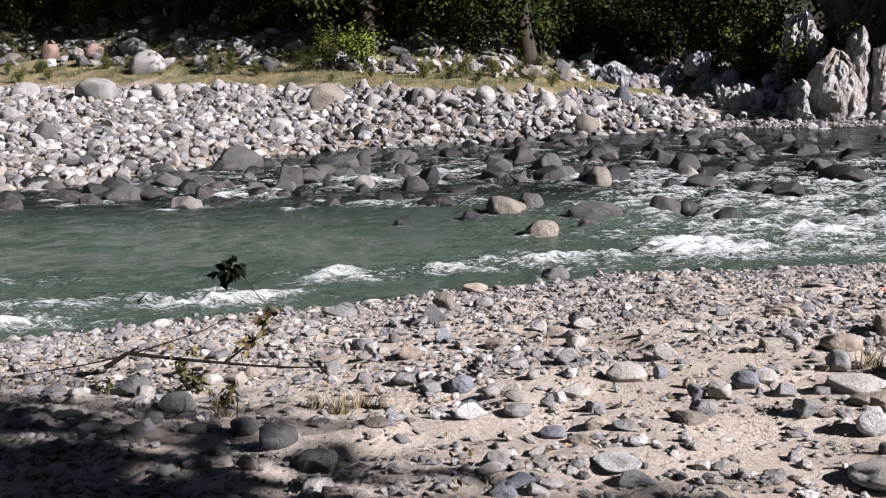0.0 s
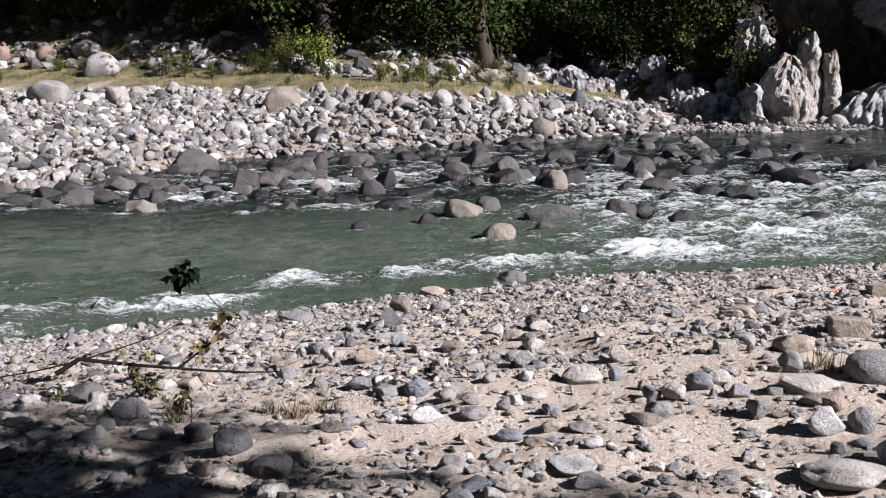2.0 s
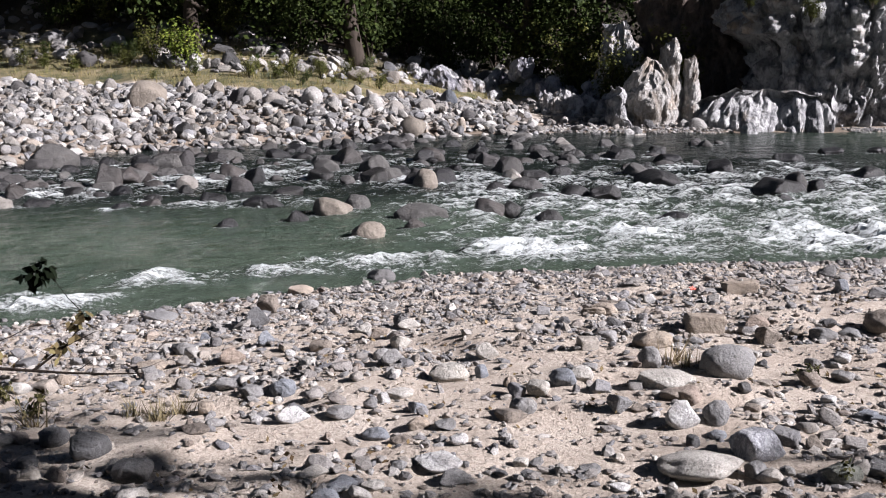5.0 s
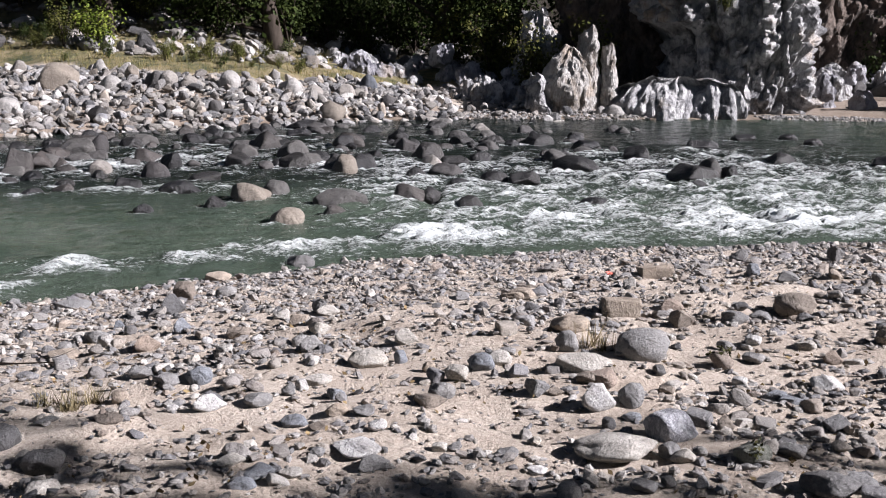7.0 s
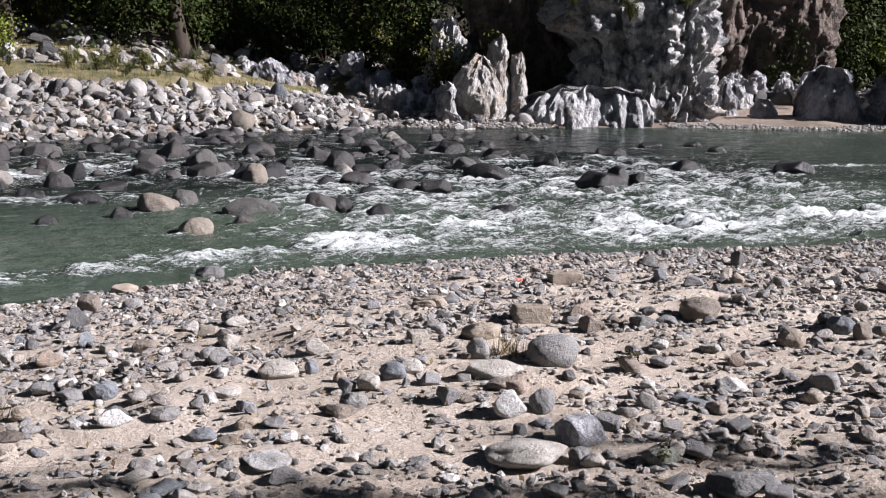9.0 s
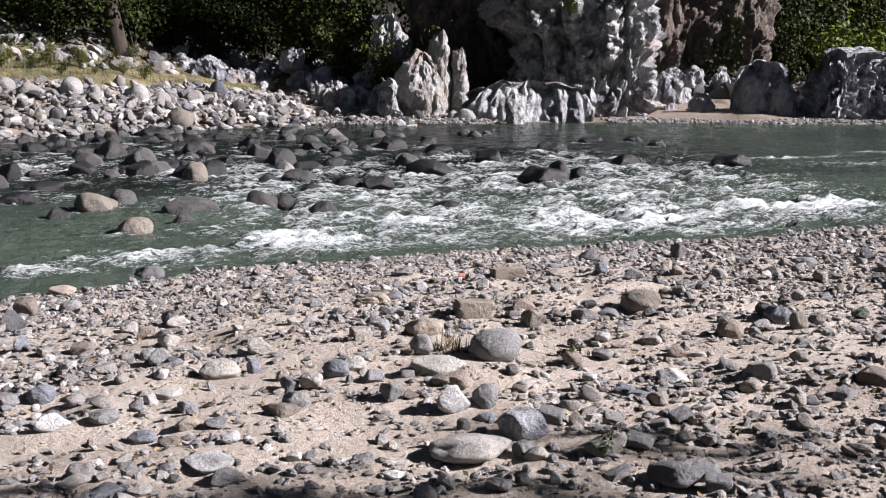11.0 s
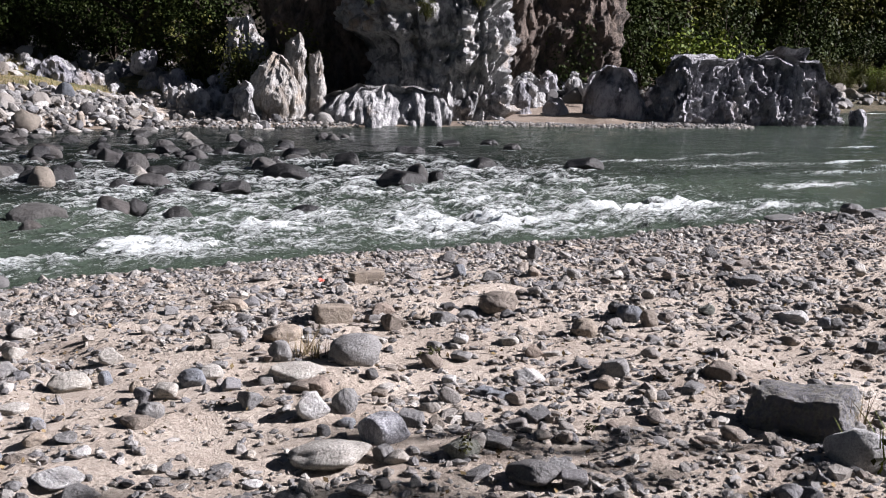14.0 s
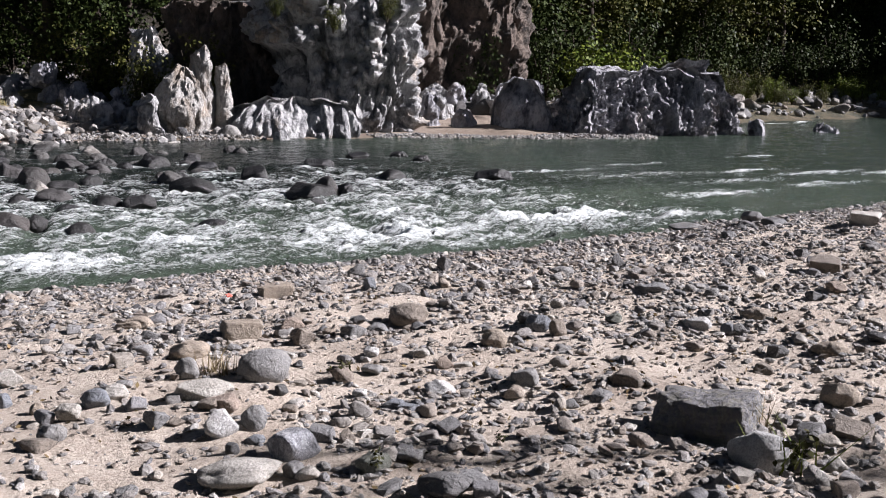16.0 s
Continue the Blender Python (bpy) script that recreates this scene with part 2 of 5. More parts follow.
# ---- lie of the land ----
NEAR_X = (-60, -30, -12, -4.2, -2, 0, 1.4, 3.3, 8, 11, 13.4, 18.6, 30, 90)
NEAR_Y = (2, 4, 7.5, 9.8, 10.7, 11.55, 12.0, 12.2, 11.95, 12.0, 12.4, 12.8, 13, 13)
FAR_X = (-60, -40, -20, -12, -8.7, -6.2, -4.2, -1.2, 2.8, 5.3, 9, 13.5, 19, 23, 26.5, 28.5, 33, 35.5, 38, 50, 90)
FAR_Y = (13, 14.5, 17, 19.5, 21.6, 24.7, 28.4, 29.6, 31, 31.8, 32.0, 31.0, 30.2, 28.4, 27.5, 29.6, 29.6, 32.5, 33.3, 34.6, 37)
CREST_X = (-60, -18, -10, -6, -1.5, 2, 5, 9, 14, 19, 27, 33, 36, 40, 90)
CREST_Y = (46, 45, 41, 39.5, 36, 34.5, 37, 40, 38, 35, 33, 34, 37, 38, 42)
CREST_Z = (1.6, 1.4, 1.3, 1.28, 1.2, 1.1, 0.85, 0.55, 0.4, 0.3, 0.3, 0.4, 0.6, 0.7, 0.8)


def hash01(i, j, s):
    v = np.sin(i * 127.1 + j * 311.7 + s * 74.7) * 43758.5453
    return v - np.floor(v)


def soft_noise(x, y, s=0):
    """Smooth value noise in 0..1, one cell a metre."""
    i, j = np.floor(x), np.floor(y)
    u, v = x - i, y - j
    u, v = u * u * (3 - 2 * u), v * v * (3 - 2 * v)
    a, b = hash01(i, j, s), hash01(i + 1, j, s)
    c, d = hash01(i, j + 1, s), hash01(i + 1, j + 1, s)
    return (a * (1 - u) + b * u) * (1 - v) + (c * (1 - u) + d * u) * v


def near_shore(x):
    return np.interp(x, NEAR_X, NEAR_Y) + 0.35 * (soft_noise(np.asarray(x) * 0.9, 0.0 * np.asarray(x), 3) - 0.5)


def far_shore(x):
    return np.interp(x, FAR_X, FAR_Y) + 0.8 * (soft_noise(np.asarray(x) * 0.5, 0.0 * np.asarray(x), 4) - 0.5)


def ground_height(x, y):
    x, y = np.asarray(x, float), np.asarray(y, float)
    d = near_shore(x) - y
    near = np.interp(d, (-8, -2.0, 0, 0.5, 2.0, 3.5, 5.0, 6.5, 10, 15, 22, 45, 90), (-1.2, -0.4, 0.0, 0.06, 0.30, 0.54, 0.74, 0.85, 0.95, 1.3, 2.6, 8, 14))
    near = near + (0.10 * (soft_noise(x * 0.6, y * 0.6, 1) - 0.5) + 0.05 * (soft_noise(x * 2.1, y * 2.1, 2) - 0.5)) * np.clip(d, 0, 1)
    near = near + 0.06 * (soft_noise(x * 3.6 + 0.7 * y, y * 4.4, 7) - 0.5) * np.clip(d, 0, 1)
    near = near + 0.034 * (soft_noise(x * 7, y * 7, 5) - 0.5) * np.clip(d, 0, 1)
    shore, crest, top = far_shore(x), np.interp(x, CREST_X, CREST_Y), np.interp(x, CREST_X, CREST_Z)
    e = y - shore
    k = np.clip(e / np.maximum(crest - shore, 0.5), 0, 1)
    back = y - crest
    far = np.where(e < 0, np.maximum(e * 0.22, -1.2), top * k ** 0.8)
    far = far + (1 + 1.5 * np.clip((3 - x) / 14, 0, 1) * np.clip((14 - back) / 4, 0, 1)) * np.interp(back, (0, 7, 10, 60, 200, 900), (0, 0.75, 1.6, 32, 90, 120))
    far = far + 0.22 * (soft_noise(x * 0.7, y * 0.7, 6) - 0.5) * np.clip(e * 0.5, 0, 1)
    # unseen hills out of view, added to shade the wood at far right
    far = far + 34 * np.clip((x - 78) / 20, 0, 1)
    shade_ridge = 43 * np.clip((x - 62) / 45, 0, 1) ** 1.3 * np.clip((30 - y) / 12, 0, 1)
    near = near + shade_ridge
    mid = 0.5 * (near_shore(x) + shore)
    return np.where(y < mid, near, far)


def mesh_from(name, verts, faces, mat, smooth=True, corners=None):
    """A mesh from arrays; faces all have the same number of corners."""
    me = bpy.data.meshes.new(name)
    verts, faces = np.asarray(verts, np.float32), np.asarray(faces, np.int32)
    n, k = faces.shape
    me.vertices.add(len(verts))
    me.vertices.foreach_set("co", verts.ravel())
    me.loops.add(n * k)
    me.loops.foreach_set("vertex_index", faces.ravel())
    me.polygons.add(n)
    me.polygons.foreach_set("loop_start", np.arange(0, n * k, k, dtype=np.int32))
    me.polygons.foreach_set("use_smooth", np.full(n, smooth))
    me.update(calc_edges=True)
    me.materials.append(mat)
    return me


def sheet(xs, ys, height):
    X, Y = np.meshgrid(xs, ys)
    Z = height(X, Y)
    n, m = len(xs), len(ys)
    i = np.arange(n * m).reshape(m, n)
    faces = np.stack([i[:-1, :-1], i[:-1, 1:], i[1:, 1:], i[1:, :-1]], -1).reshape(-1, 4)
    return np.stack([X, Y, Z], -1).reshape(-1, 3), faces


def attribute(me, name, values):
    a = me.attributes.new(name, "FLOAT", "POINT")
    a.data.foreach_set("value", np.asarray(values, np.float32))


def steps(*pieces):
    return np.unique(np.round(np.concatenate([np.arange(a, b, s) for a, b, s in pieces]), 4))


gx = steps((-900, -80, 60), (-80, -14, 1.5), (-14, -5, 0.4), (-5, 10, 0.09), (10, 22, 0.2), (22, 50, 0.5), (50, 100, 3), (100, 960, 60))
gy = steps((-900, -60, 60), (-60, -6, 3), (-6, 2.4, 0.4), (2.4, 13.2, 0.09), (13.2, 26, 0.6), (26, 50, 0.3), (50, 110, 2), (110, 960, 50))
verts, faces = sheet(gx, gy, ground_height)
me = mesh_from("ground", verts, faces, ground_material())
back = verts[:, 1] - np.interp(verts[:, 0], CREST_X, CREST_Y)
rag = 2.4 * (soft_noise(verts[:, 0] * 0.7, verts[:, 1] * 0.7, 9) - 0.5)
attribute(me, "turf", np.clip((back + rag + 9 * (verts[:, 0] > 31)) / 0.9, 0, 1) * np.maximum(np.clip((14.5 - verts[:, 0]) / 3, 0, 1), np.clip((verts[:, 0] - 31) / 2, 0, 1)))
attribute(me, "litter", np.maximum(np.clip((back + rag - 6.5) / 2.0, 0, 1), np.clip((-1.5 - verts[:, 1]) / 3, 0, 1)))
# real damp, by height above the water
damp_shade = np.clip((0.17 + 0.12 * (soft_noise(verts[:, 0] * 1.3, verts[:, 1] * 1.3, 8) - 0.5) - verts[:, 2]) / 0.08, 0, 1)
# added: shade in the bar's gaps; past x 12.5 damp and cliff-foot shade
attribute(me, "damp_shade", np.where(verts[:, 1] > 20, np.maximum.reduce([damp_shade, 0.75 * (verts[:, 0] < 8.5) * (back < -0.3), 0.85 * np.clip((verts[:, 0] - 12.5) / 1.5, 0, 1) * (verts[:, 0] < 70)]), damp_shade))
tagged(new("ground", me), "sandy river bank with a grassy terrace and wooded slope behind", "ground", kind="structure")

# ---- the river ----
RAPIDS = [
    (-2.5, 11.35, 1.1, 0.45, 0.85), (-1.1, 12.4, 0.9, 0.5, 0.7), (0.2, 12.5, 1.0, 0.4, 0.62), (1.4, 13.1, 1.3, 0.7, 0.7), (3.3, 13.4, 1.3, 0.8, 0.85), (-4.3, 11.4, 1.8, 0.5, 0.5), (-5.5, 12.6, 2.0, 0.5, 0.42),
    (5.4, 14.6, 1.6, 1.4, 0.75), (8.0, 13.7, 2.6, 1.0, 0.95), (11.5, 14.0, 2.0, 1.0, 0.9), (9.2, 15.8, 2.6, 1.5, 0.65), (13.5, 13.3, 1.8, 0.6, 0.7),
    (6.0, 21.5, 2.0, 1.0, 0.5), (9.0, 22.2, 2.0, 1.0, 0.55), (17.5, 18.6, 2.5, 0.7, 0.62), (18.9, 16.8, 2.2, 0.6, 0.62), (16.0, 20.0, 2.0, 0.25, 0.8), (21.0, 18.3, 1.8, 0.25, 0.85), (22.5, 17.2, 2.0, 0.3, 0.8), (19.5, 20.5, 1.5, 0.2, 0.75), (24.0, 16.5, 1.5, 0.3, 0.8), (20.5, 15.5, 1.6, 0.35, 0.85), (16.5, 15.2, 1.6, 0.5, 0.85), (24.5, 21.0, 1.8, 0.2, 0.75),
    (38.6, 32.4, 0.9, 0.25, 1.15), (40.8, 32.6, 0.9, 0.25, 1.15), (4.5, 17.5, 3.0, 2.2, 0.5),
    (-4.4, 10.5, 1.2, 0.35, 0.72), (-3.8, 20.0, 0.9, 0.35, 0.8), (0.0, 18.2, 2.5, 0.7, 0.5),
]
EDDIES = []  # places where boulders break the water, filled by river_boulder()


def roughness_of_river(x, y):
    d = np.zeros_like(x)
    for cx, cy, rx, ry, a in RAPIDS:
        d = np.maximum(d, 0.8 * a * np.exp(-(((x - cx) / rx) ** 2 + ((y - cy) / ry) ** 2) ** 1.0 * 0.8))
    broad = np.clip((x + 0.5) / 4, 0, 1) * np.clip((17 - x) / 5, 0, 1) * np.clip((y - near_shore(x) + 0.1) / 0.6, 0, 1) * np.clip((25 - y) / 4, 0, 1)
    shoal = np.exp(-(((x + 1) / 9) ** 2 + ((y - 22.5 - 0.25 * x) / 3.5) ** 2))
    return np.maximum.reduce([d, 0.43 * broad, 0.40 * shoal])


def ridged(x, y, seed):
    return 1 - np.abs(2 * soft_noise(x, y, seed) - 1)


def water_height(x, y):
    r = roughness_of_river(x, y) * np.clip((18 - x) / 4, 0.3, 1)
    big = soft_noise(x * 0.9 + 0.5 * y, y * 1.5, 21) - 0.5
    mid = soft_noise(x * 2.2 + 0.8 * y, y * 3.6, 22) - 0.5
    small = soft_noise(x * 5.5, y * 9.0, 23) - 0.5
    waves = 0.19 * (ridged(x * 1.2 - 0.4 * y, y * 2.0, 24) - 0.6) + 0.15 * (ridged(x * 2.6 - 0.9 * y, y * 3.7 + 0.5 * x, 25) - 0.55)
    chop = 0.13 * (ridged(x * 5.1 + 1.3 * y, y * 6.3 - x, 26) - 0.5) + 0.07 * (soft_noise(x * 10, y * 11, 27) - 0.5)
    return 0.03 * big + 0.03 * mid + 0.015 * small + 1.35 * r * (waves + chop)


def build_river():
    wx = steps((-60, -12, 0.6), (-12, -5, 0.2), (-5, 16, 0.085), (16, 36, 0.2), (36, 92, 0.8))
    wy = steps((0, 9, 0.5), (9, 19, 0.085), (19, 27, 0.14), (27, 40, 0.25), (40, 60, 1))
    v, f = sheet(wx, wy, water_height)
    me = mesh_from("river", v, f, water_material())
    foam = roughness_of_river(v[:, 0], v[:, 1])
    for ex, ey, er in EDDIES:
        dx, dy = (v[:, 0] - ex) / er, (v[:, 1] - ey) / er
        near = np.exp(-((dx + 0.5) / 1.1) ** 2 - (dy / 0.75) ** 2)
        foam = np.maximum(foam, 0.62 * near)
    crest = np.clip(v[:, 2] * 3.0, -0.35, 0.32)
    attribute(me, "foam", np.clip(foam + crest * (foam > 0.12), 0, 1))
    # near-black beyond about y 19.5, partly green again past x 12
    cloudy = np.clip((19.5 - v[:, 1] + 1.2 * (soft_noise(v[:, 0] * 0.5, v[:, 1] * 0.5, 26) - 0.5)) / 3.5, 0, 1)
    attribute(me, "green_share", np.maximum(cloudy, 0.6 * np.clip((v[:, 0] - 12) / 5, 0, 1)))
    tagged(new("river", me), "cloudy green river breaking into white rapids over boulders", "water", kind="structure")


# ---- stones ----
def stone_mesh(name, seed, kind, level, mat):
    """One stone about a metre across: worn round, angular, flat or blocky."""
    rnd = random.Random(seed)
    bm = bmesh.new()
    bmesh.ops.create_icosphere(bm, subdivisions=level, radius=0.5)
    shift = Vector((rnd.uniform(0, 50), rnd.uniform(0, 50), rnd.uniform(0, 50)))
    cuts = {"round": 8, "flat": 9, "angular": 15, "block": 7, "rough": 9}[kind]
    planes = []
    for _ in range(cuts):
        n = Vector((rnd.gauss(0, 1), rnd.gauss(0, 1), rnd.gauss(0, 0.8))).normalized()
        planes.append((n, rnd.uniform(0.27, 0.41) if kind != "round" else rnd.uniform(0.34, 0.45)))
    if kind in ("block", "rough"):
        turn = Euler((rnd.uniform(-0.15, 0.15), rnd.uniform(-0.15, 0.15), rnd.uniform(-0.2, 0.2))).to_matrix()
        bmesh.ops.scale(bm, vec=(1.4, 1.4, 1.4), verts=bm.verts)
        planes = [(turn @ Vector(a), rnd.uniform(0.33, 0.38)) for a in ((1, 0, 0), (-1, 0, 0), (0, 1, 0), (0, -1, 0), (0, 0, 1), (0, 0, -1))] + [(n, d + 0.1) for n, d in planes[:4]]
    for v in bm.verts:
        p = v.co.copy()
        for n, d in planes:
            over = p.dot(n) - d
            if over > 0:
                p -= n * over * (0.93 if kind != "round" else 0.8)
        wob = 0.15 if kind in ("round", "flat") else 0.12
        p *= 1 + wob * noise.noise(p * 2.2 + shift) + 0.06 * noise.noise(p * 5 + shift) + (0.03 * noise.noise(p * 13 + shift) if level > 2 else 0)
        if kind == "rough":
            p *= 1 + 0.07 * noise.turbulence(p * 6 + shift, 4, False) - 0.035
            p += p.normalized() * 0.012 * noise.turbulence(p * 17 + shift, 3, True)
        v.co = p
    size = [max(v.co[i] for v in bm.verts) - min(v.co[i] for v in bm.verts) for i in range(3)]
    mid = [0.5 * (max(v.co[i] for v in bm.verts) + min(v.co[i] for v in bm.verts)) for i in range(3)]
    for v in bm.verts:
        v.co = Vector([(v.co[i] - mid[i]) / size[i] for i in range(3)])
    for f in bm.faces:
        f.smooth = True
    me = bpy.data.meshes.new(name)
    bm.to_mesh(me)
    bm.free()
    me.materials.append(mat)
    return me


HERO = {k: [stone_mesh(k + "_stone", 10 * i + j, k, 4, STONE["grey"]) for j in range(6)] for i, k in enumerate(("round", "angular", "flat", "block"))}
HERO["rough"] = [stone_mesh("rough_stone", 61, "rough", 6, STONE["moss"])]
BOULDER = [stone_mesh("boulder", 100 + j, ("angular", "round", "angular")[j % 3], 4, RIVER["stone"]) for j in range(9)]
PLAIN_BOULDER = [stone_mesh("boulder", 150 + j, ("angular", "round", "angular")[j % 3], 3, RIVER["stone"]) for j in range(9)]
TONE_WORDS = {"grey": "grey", "blue": "blue-grey", "pale": "pale buff", "white": "white", "tan": "tan", "brown": "brown", "rust": "rust-tinged", "dark": "dark grey",
              "green": "green-grey", "slate": "white-veined grey", "moss": "dark lichen-covered", "egg": "smooth pale grey", "stone": "grey"}
KIND_WORDS = {"round": "rounded river stone lying on sand", "angular": "angular broken stone lying on sand", "flat": "flat stone half sunk in sand", "block": "blocky squared stone resting on sand", "rough": "rough squared block resting on sand"}
pick = random.Random(7)


def place_stone(name, me, mat, x, y, z, w, d, h, turn, tilt=0.0):
    ob = new(name, me)
    ob.matrix_basis = Matrix.Translation((x, y, z)) @ Euler((tilt, tilt * 0.6, radians(turn))).to_matrix().to_4x4() @ Matrix.Diagonal((w, d, h, 1))
    ob.material_slots[0].link = "OBJECT"
    ob.material_slots[0].material = mat
    return ob


TAKEN = []


def bank_stone(x, y, w, d, h, turn, tone, kind):
    w, d, h = 0.89 * w, 0.89 * d, 0.84 * h
    ob = place_stone("bank_stone", pick.choice(HERO[kind]), STONE[tone], x, y, float(ground_height(x, y)) + h * (0.28 if kind != "flat" else 0.2), w, d, h, turn, pick.uniform(-0.3, 0.3) if kind == "block" and w < 0.3 else pick.uniform(-0.12, 0.12))
    TAKEN.append((x, y, 0.5 * w))
    tagged(ob, f"{TONE_WORDS[tone]} {KIND_WORDS[kind]}", "stone", "stones on the near bank")


def river_boulder(x, y, w, h, turn, tone):
    ob = place_stone("river_boulder", pick.choice(BOULDER if w > 0.45 else PLAIN_BOULDER), RIVER[tone], x, y, 0.0, w * 1.08, w * pick.uniform(0.75, 1.0), h * 1.45, turn, pick.uniform(-0.15, 0.15))
    EDDIES.append((x, y - 0.1, 0.75 * w))
    tagged(ob, f"{'wet dark' if tone == 'dark' else TONE_WORDS[tone]} rounded boulder standing in the rapids", "boulder", "boulders in the river")


def far_boulder(x, y, w, h, turn, tone):
    ob = place_stone("bar_boulder", pick.choice(PLAIN_BOULDER), RIVER[tone], x, y, float(ground_height(x, y)) + 0.16 * h, w * 0.95, w * 0.8, h * 1.4, turn, pick.uniform(-0.15, 0.15))
    tagged(ob, f"{TONE_WORDS[tone]} boulder on the far cobble bar", "boulder", "boulders on the far bank")


def base_shapes(level, count, seed, kinds=("round", "angular", "flat", "angular")):
    """Unit stones as arrays, for joined gravel."""
    out = []
    for j in range(count):
        me = stone_mesh("gravel_shape", seed + j, kinds[j % len(kinds)], level, GRAVEL)
        v = np.empty(len(me.vertices) * 3, np.float32)
        me.vertices.foreach_get("co", v)
        f = np.empty(len(me.polygons) * 3, np.int32)
        me.polygons.foreach_get("vertices", f)
        out.append((v.reshape(-1, 3), f.reshape(-1, 3)))
        bpy.data.meshes.remove(me)
    return out


def scatter(name, shapes, x, y, size, mat, rng, sink=0.2, squash=(0.45, 0.8), lie=0.28):
    """Many stones joined into one mesh, each lying on the ground at (x, y)."""
    n = len(x)
    z = ground_height(x, y)
    kind = rng.randint(0, len(shapes), n)
    turn, tilt, roll = rng.uniform(0, 6.283, n), rng.normal(0, lie, n), rng.normal(0, lie, n)
    sc = np.stack([size * rng.uniform(0.85, 1.5, n), size * rng.uniform(0.55, 0.95, n), size * rng.uniform(*squash, n)], -1)
    V, F, start = [], [], 0
    for k, (bv, bf) in enumerate(shapes):
        at = np.where(kind == k)[0]
        p = bv[None] * sc[at][:, None]
        ct, st = np.cos(tilt[at])[:, None], np.sin(tilt[at])[:, None]
        p = np.stack([p[..., 0], p[..., 1] * ct - p[..., 2] * st, p[..., 1] * st + p[..., 2] * ct], -1)
        ct, st = np.cos(roll[at])[:, None], np.sin(roll[at])[:, None]
        p = np.stack([p[..., 0] * ct + p[..., 2] * st, p[..., 1], -p[..., 0] * st + p[..., 2] * ct], -1)
        ct, st = np.cos(turn[at])[:, None], np.sin(turn[at])[:, None]
        p = np.stack([p[..., 0] * ct - p[..., 1] * st, p[..., 0] * st + p[..., 1] * ct, p[..., 2]], -1)
        p += np.stack([x[at], y[at], z[at] + sc[at][:, 2] * (0.5 - sink)], -1)[:, None]
        V.append(p.reshape(-1, 3))
        F.append((bf[None] + start + len(bv) * np.arange(len(at))[:, None, None]).reshape(-1, 3))
        start += len(bv) * len(at)
    return new(name, mesh_from(name, np.concatenate(V), np.concatenate(F), mat, False))


# ---- stones of the near bank that stand out ----
bank_stone(-1.78, 5.97, 0.220, 0.164, 0.172, 28, "dark", "round")
bank_stone(-1.42, 5.47, 0.233, 0.174, 0.163, 16, "dark", "round")
bank_stone(-1.44, 5.11, 0.102, 0.075, 0.093, 27, "dark", "round")
bank_stone(-0.97, 4.96, 0.156, 0.116, 0.120, 16, "dark", "round")
bank_stone(-0.77, 4.70, 0.202, 0.150, 0.156, 14, "dark", "round")
bank_stone(-0.56, 4.40, 0.197, 0.148, 0.162, 0, "dark", "angular")
bank_stone(-2.09, 5.53, 0.104, 0.076, 0.068, 32, "pale", "angular")
bank_stone(-1.50, 4.60, 0.053, 0.039, 0.051, 6, "pale", "angular")
bank_stone(-1.19, 6.44, 0.164, 0.116, 0.097, 5, "tan", "angular")
bank_stone(-1.29, 9.01, 0.151, 0.106, 0.078, 7, "white", "round")
bank_stone(-2.72, 10.10, 0.198, 0.148, 0.137, 22, "pale", "round")
bank_stone(-3.25, 10.81, 0.121, 0.085, 0.071, 9, "grey", "round")
bank_stone(-1.82, 6.86, 0.116, 0.085, 0.079, 24, "white", "angular")
bank_stone(-1.65, 7.21, 0.069, 0.051, 0.064, 24, "white", "round")
bank_stone(-1.97, 5.44, 0.155, 0.114, 0.056, 12, "dark", "round")
bank_stone(-1.29, 5.67, 0.193, 0.140, 0.026, 15, "grey", "angular")
bank_stone(-0.90, 13.47, 0.300, 0.225, 0.172, -8, "grey", "round")
bank_stone(0.33, 11.43, 0.319, 0.284, 0.159, -4, "tan", "flat")
bank_stone(0.36, 9.88, 0.221, 0.165, 0.145, -13, "grey", "round")
bank_stone(-0.09, 8.06, 0.217, 0.163, 0.220, 12, "dark", "angular")
bank_stone(-0.01, 9.44, 0.216, 0.176, 0.278, -1, "brown", "angular")
bank_stone(-0.02, 7.07, 0.139, 0.104, 0.150, 11, "blue", "angular")
bank_stone(-0.22, 6.46, 0.182, 0.135, 0.134, 9, "rust", "angular")
bank_stone(0.33, 6.89, 0.175, 0.125, 0.125, 6, "brown", "angular")
bank_stone(-0.98, 9.96, 0.362, 0.293, 0.134, -2, "grey", "flat")
bank_stone(-0.71, 6.71, 0.246, 0.219, 0.079, -4, "tan", "flat")
bank_stone(-0.56, 7.18, 0.182, 0.135, 0.113, 7, "grey", "angular")
bank_stone(0.07, 5.51, 0.156, 0.117, 0.141, -9, "blue", "round")
bank_stone(0.04, 5.40, 0.052, 0.038, 0.056, 5, "pale", "round")
bank_stone(-0.09, 5.51, 0.156, 0.116, 0.085, -1, "grey", "angular")
bank_stone(0.11, 4.97, 0.184, 0.137, 0.106, -1, "white", "angular")
bank_stone(0.33, 4.94, 0.155, 0.115, 0.084, 7, "grey", "round")
bank_stone(0.48, 5.03, 0.077, 0.057, 0.096, -5, "grey", "angular")
bank_stone(-0.31, 5.30, 0.096, 0.071, 0.090, -6, "tan", "round")
bank_stone(0.47, 4.68, 0.147, 0.108, 0.079, -14, "blue", "round")
bank_stone(0.58, 4.58, 0.131, 0.111, 0.055, -6, "brown", "flat")
bank_stone(0.81, 6.51, 0.158, 0.115, 0.130, -7, "pale", "angular")
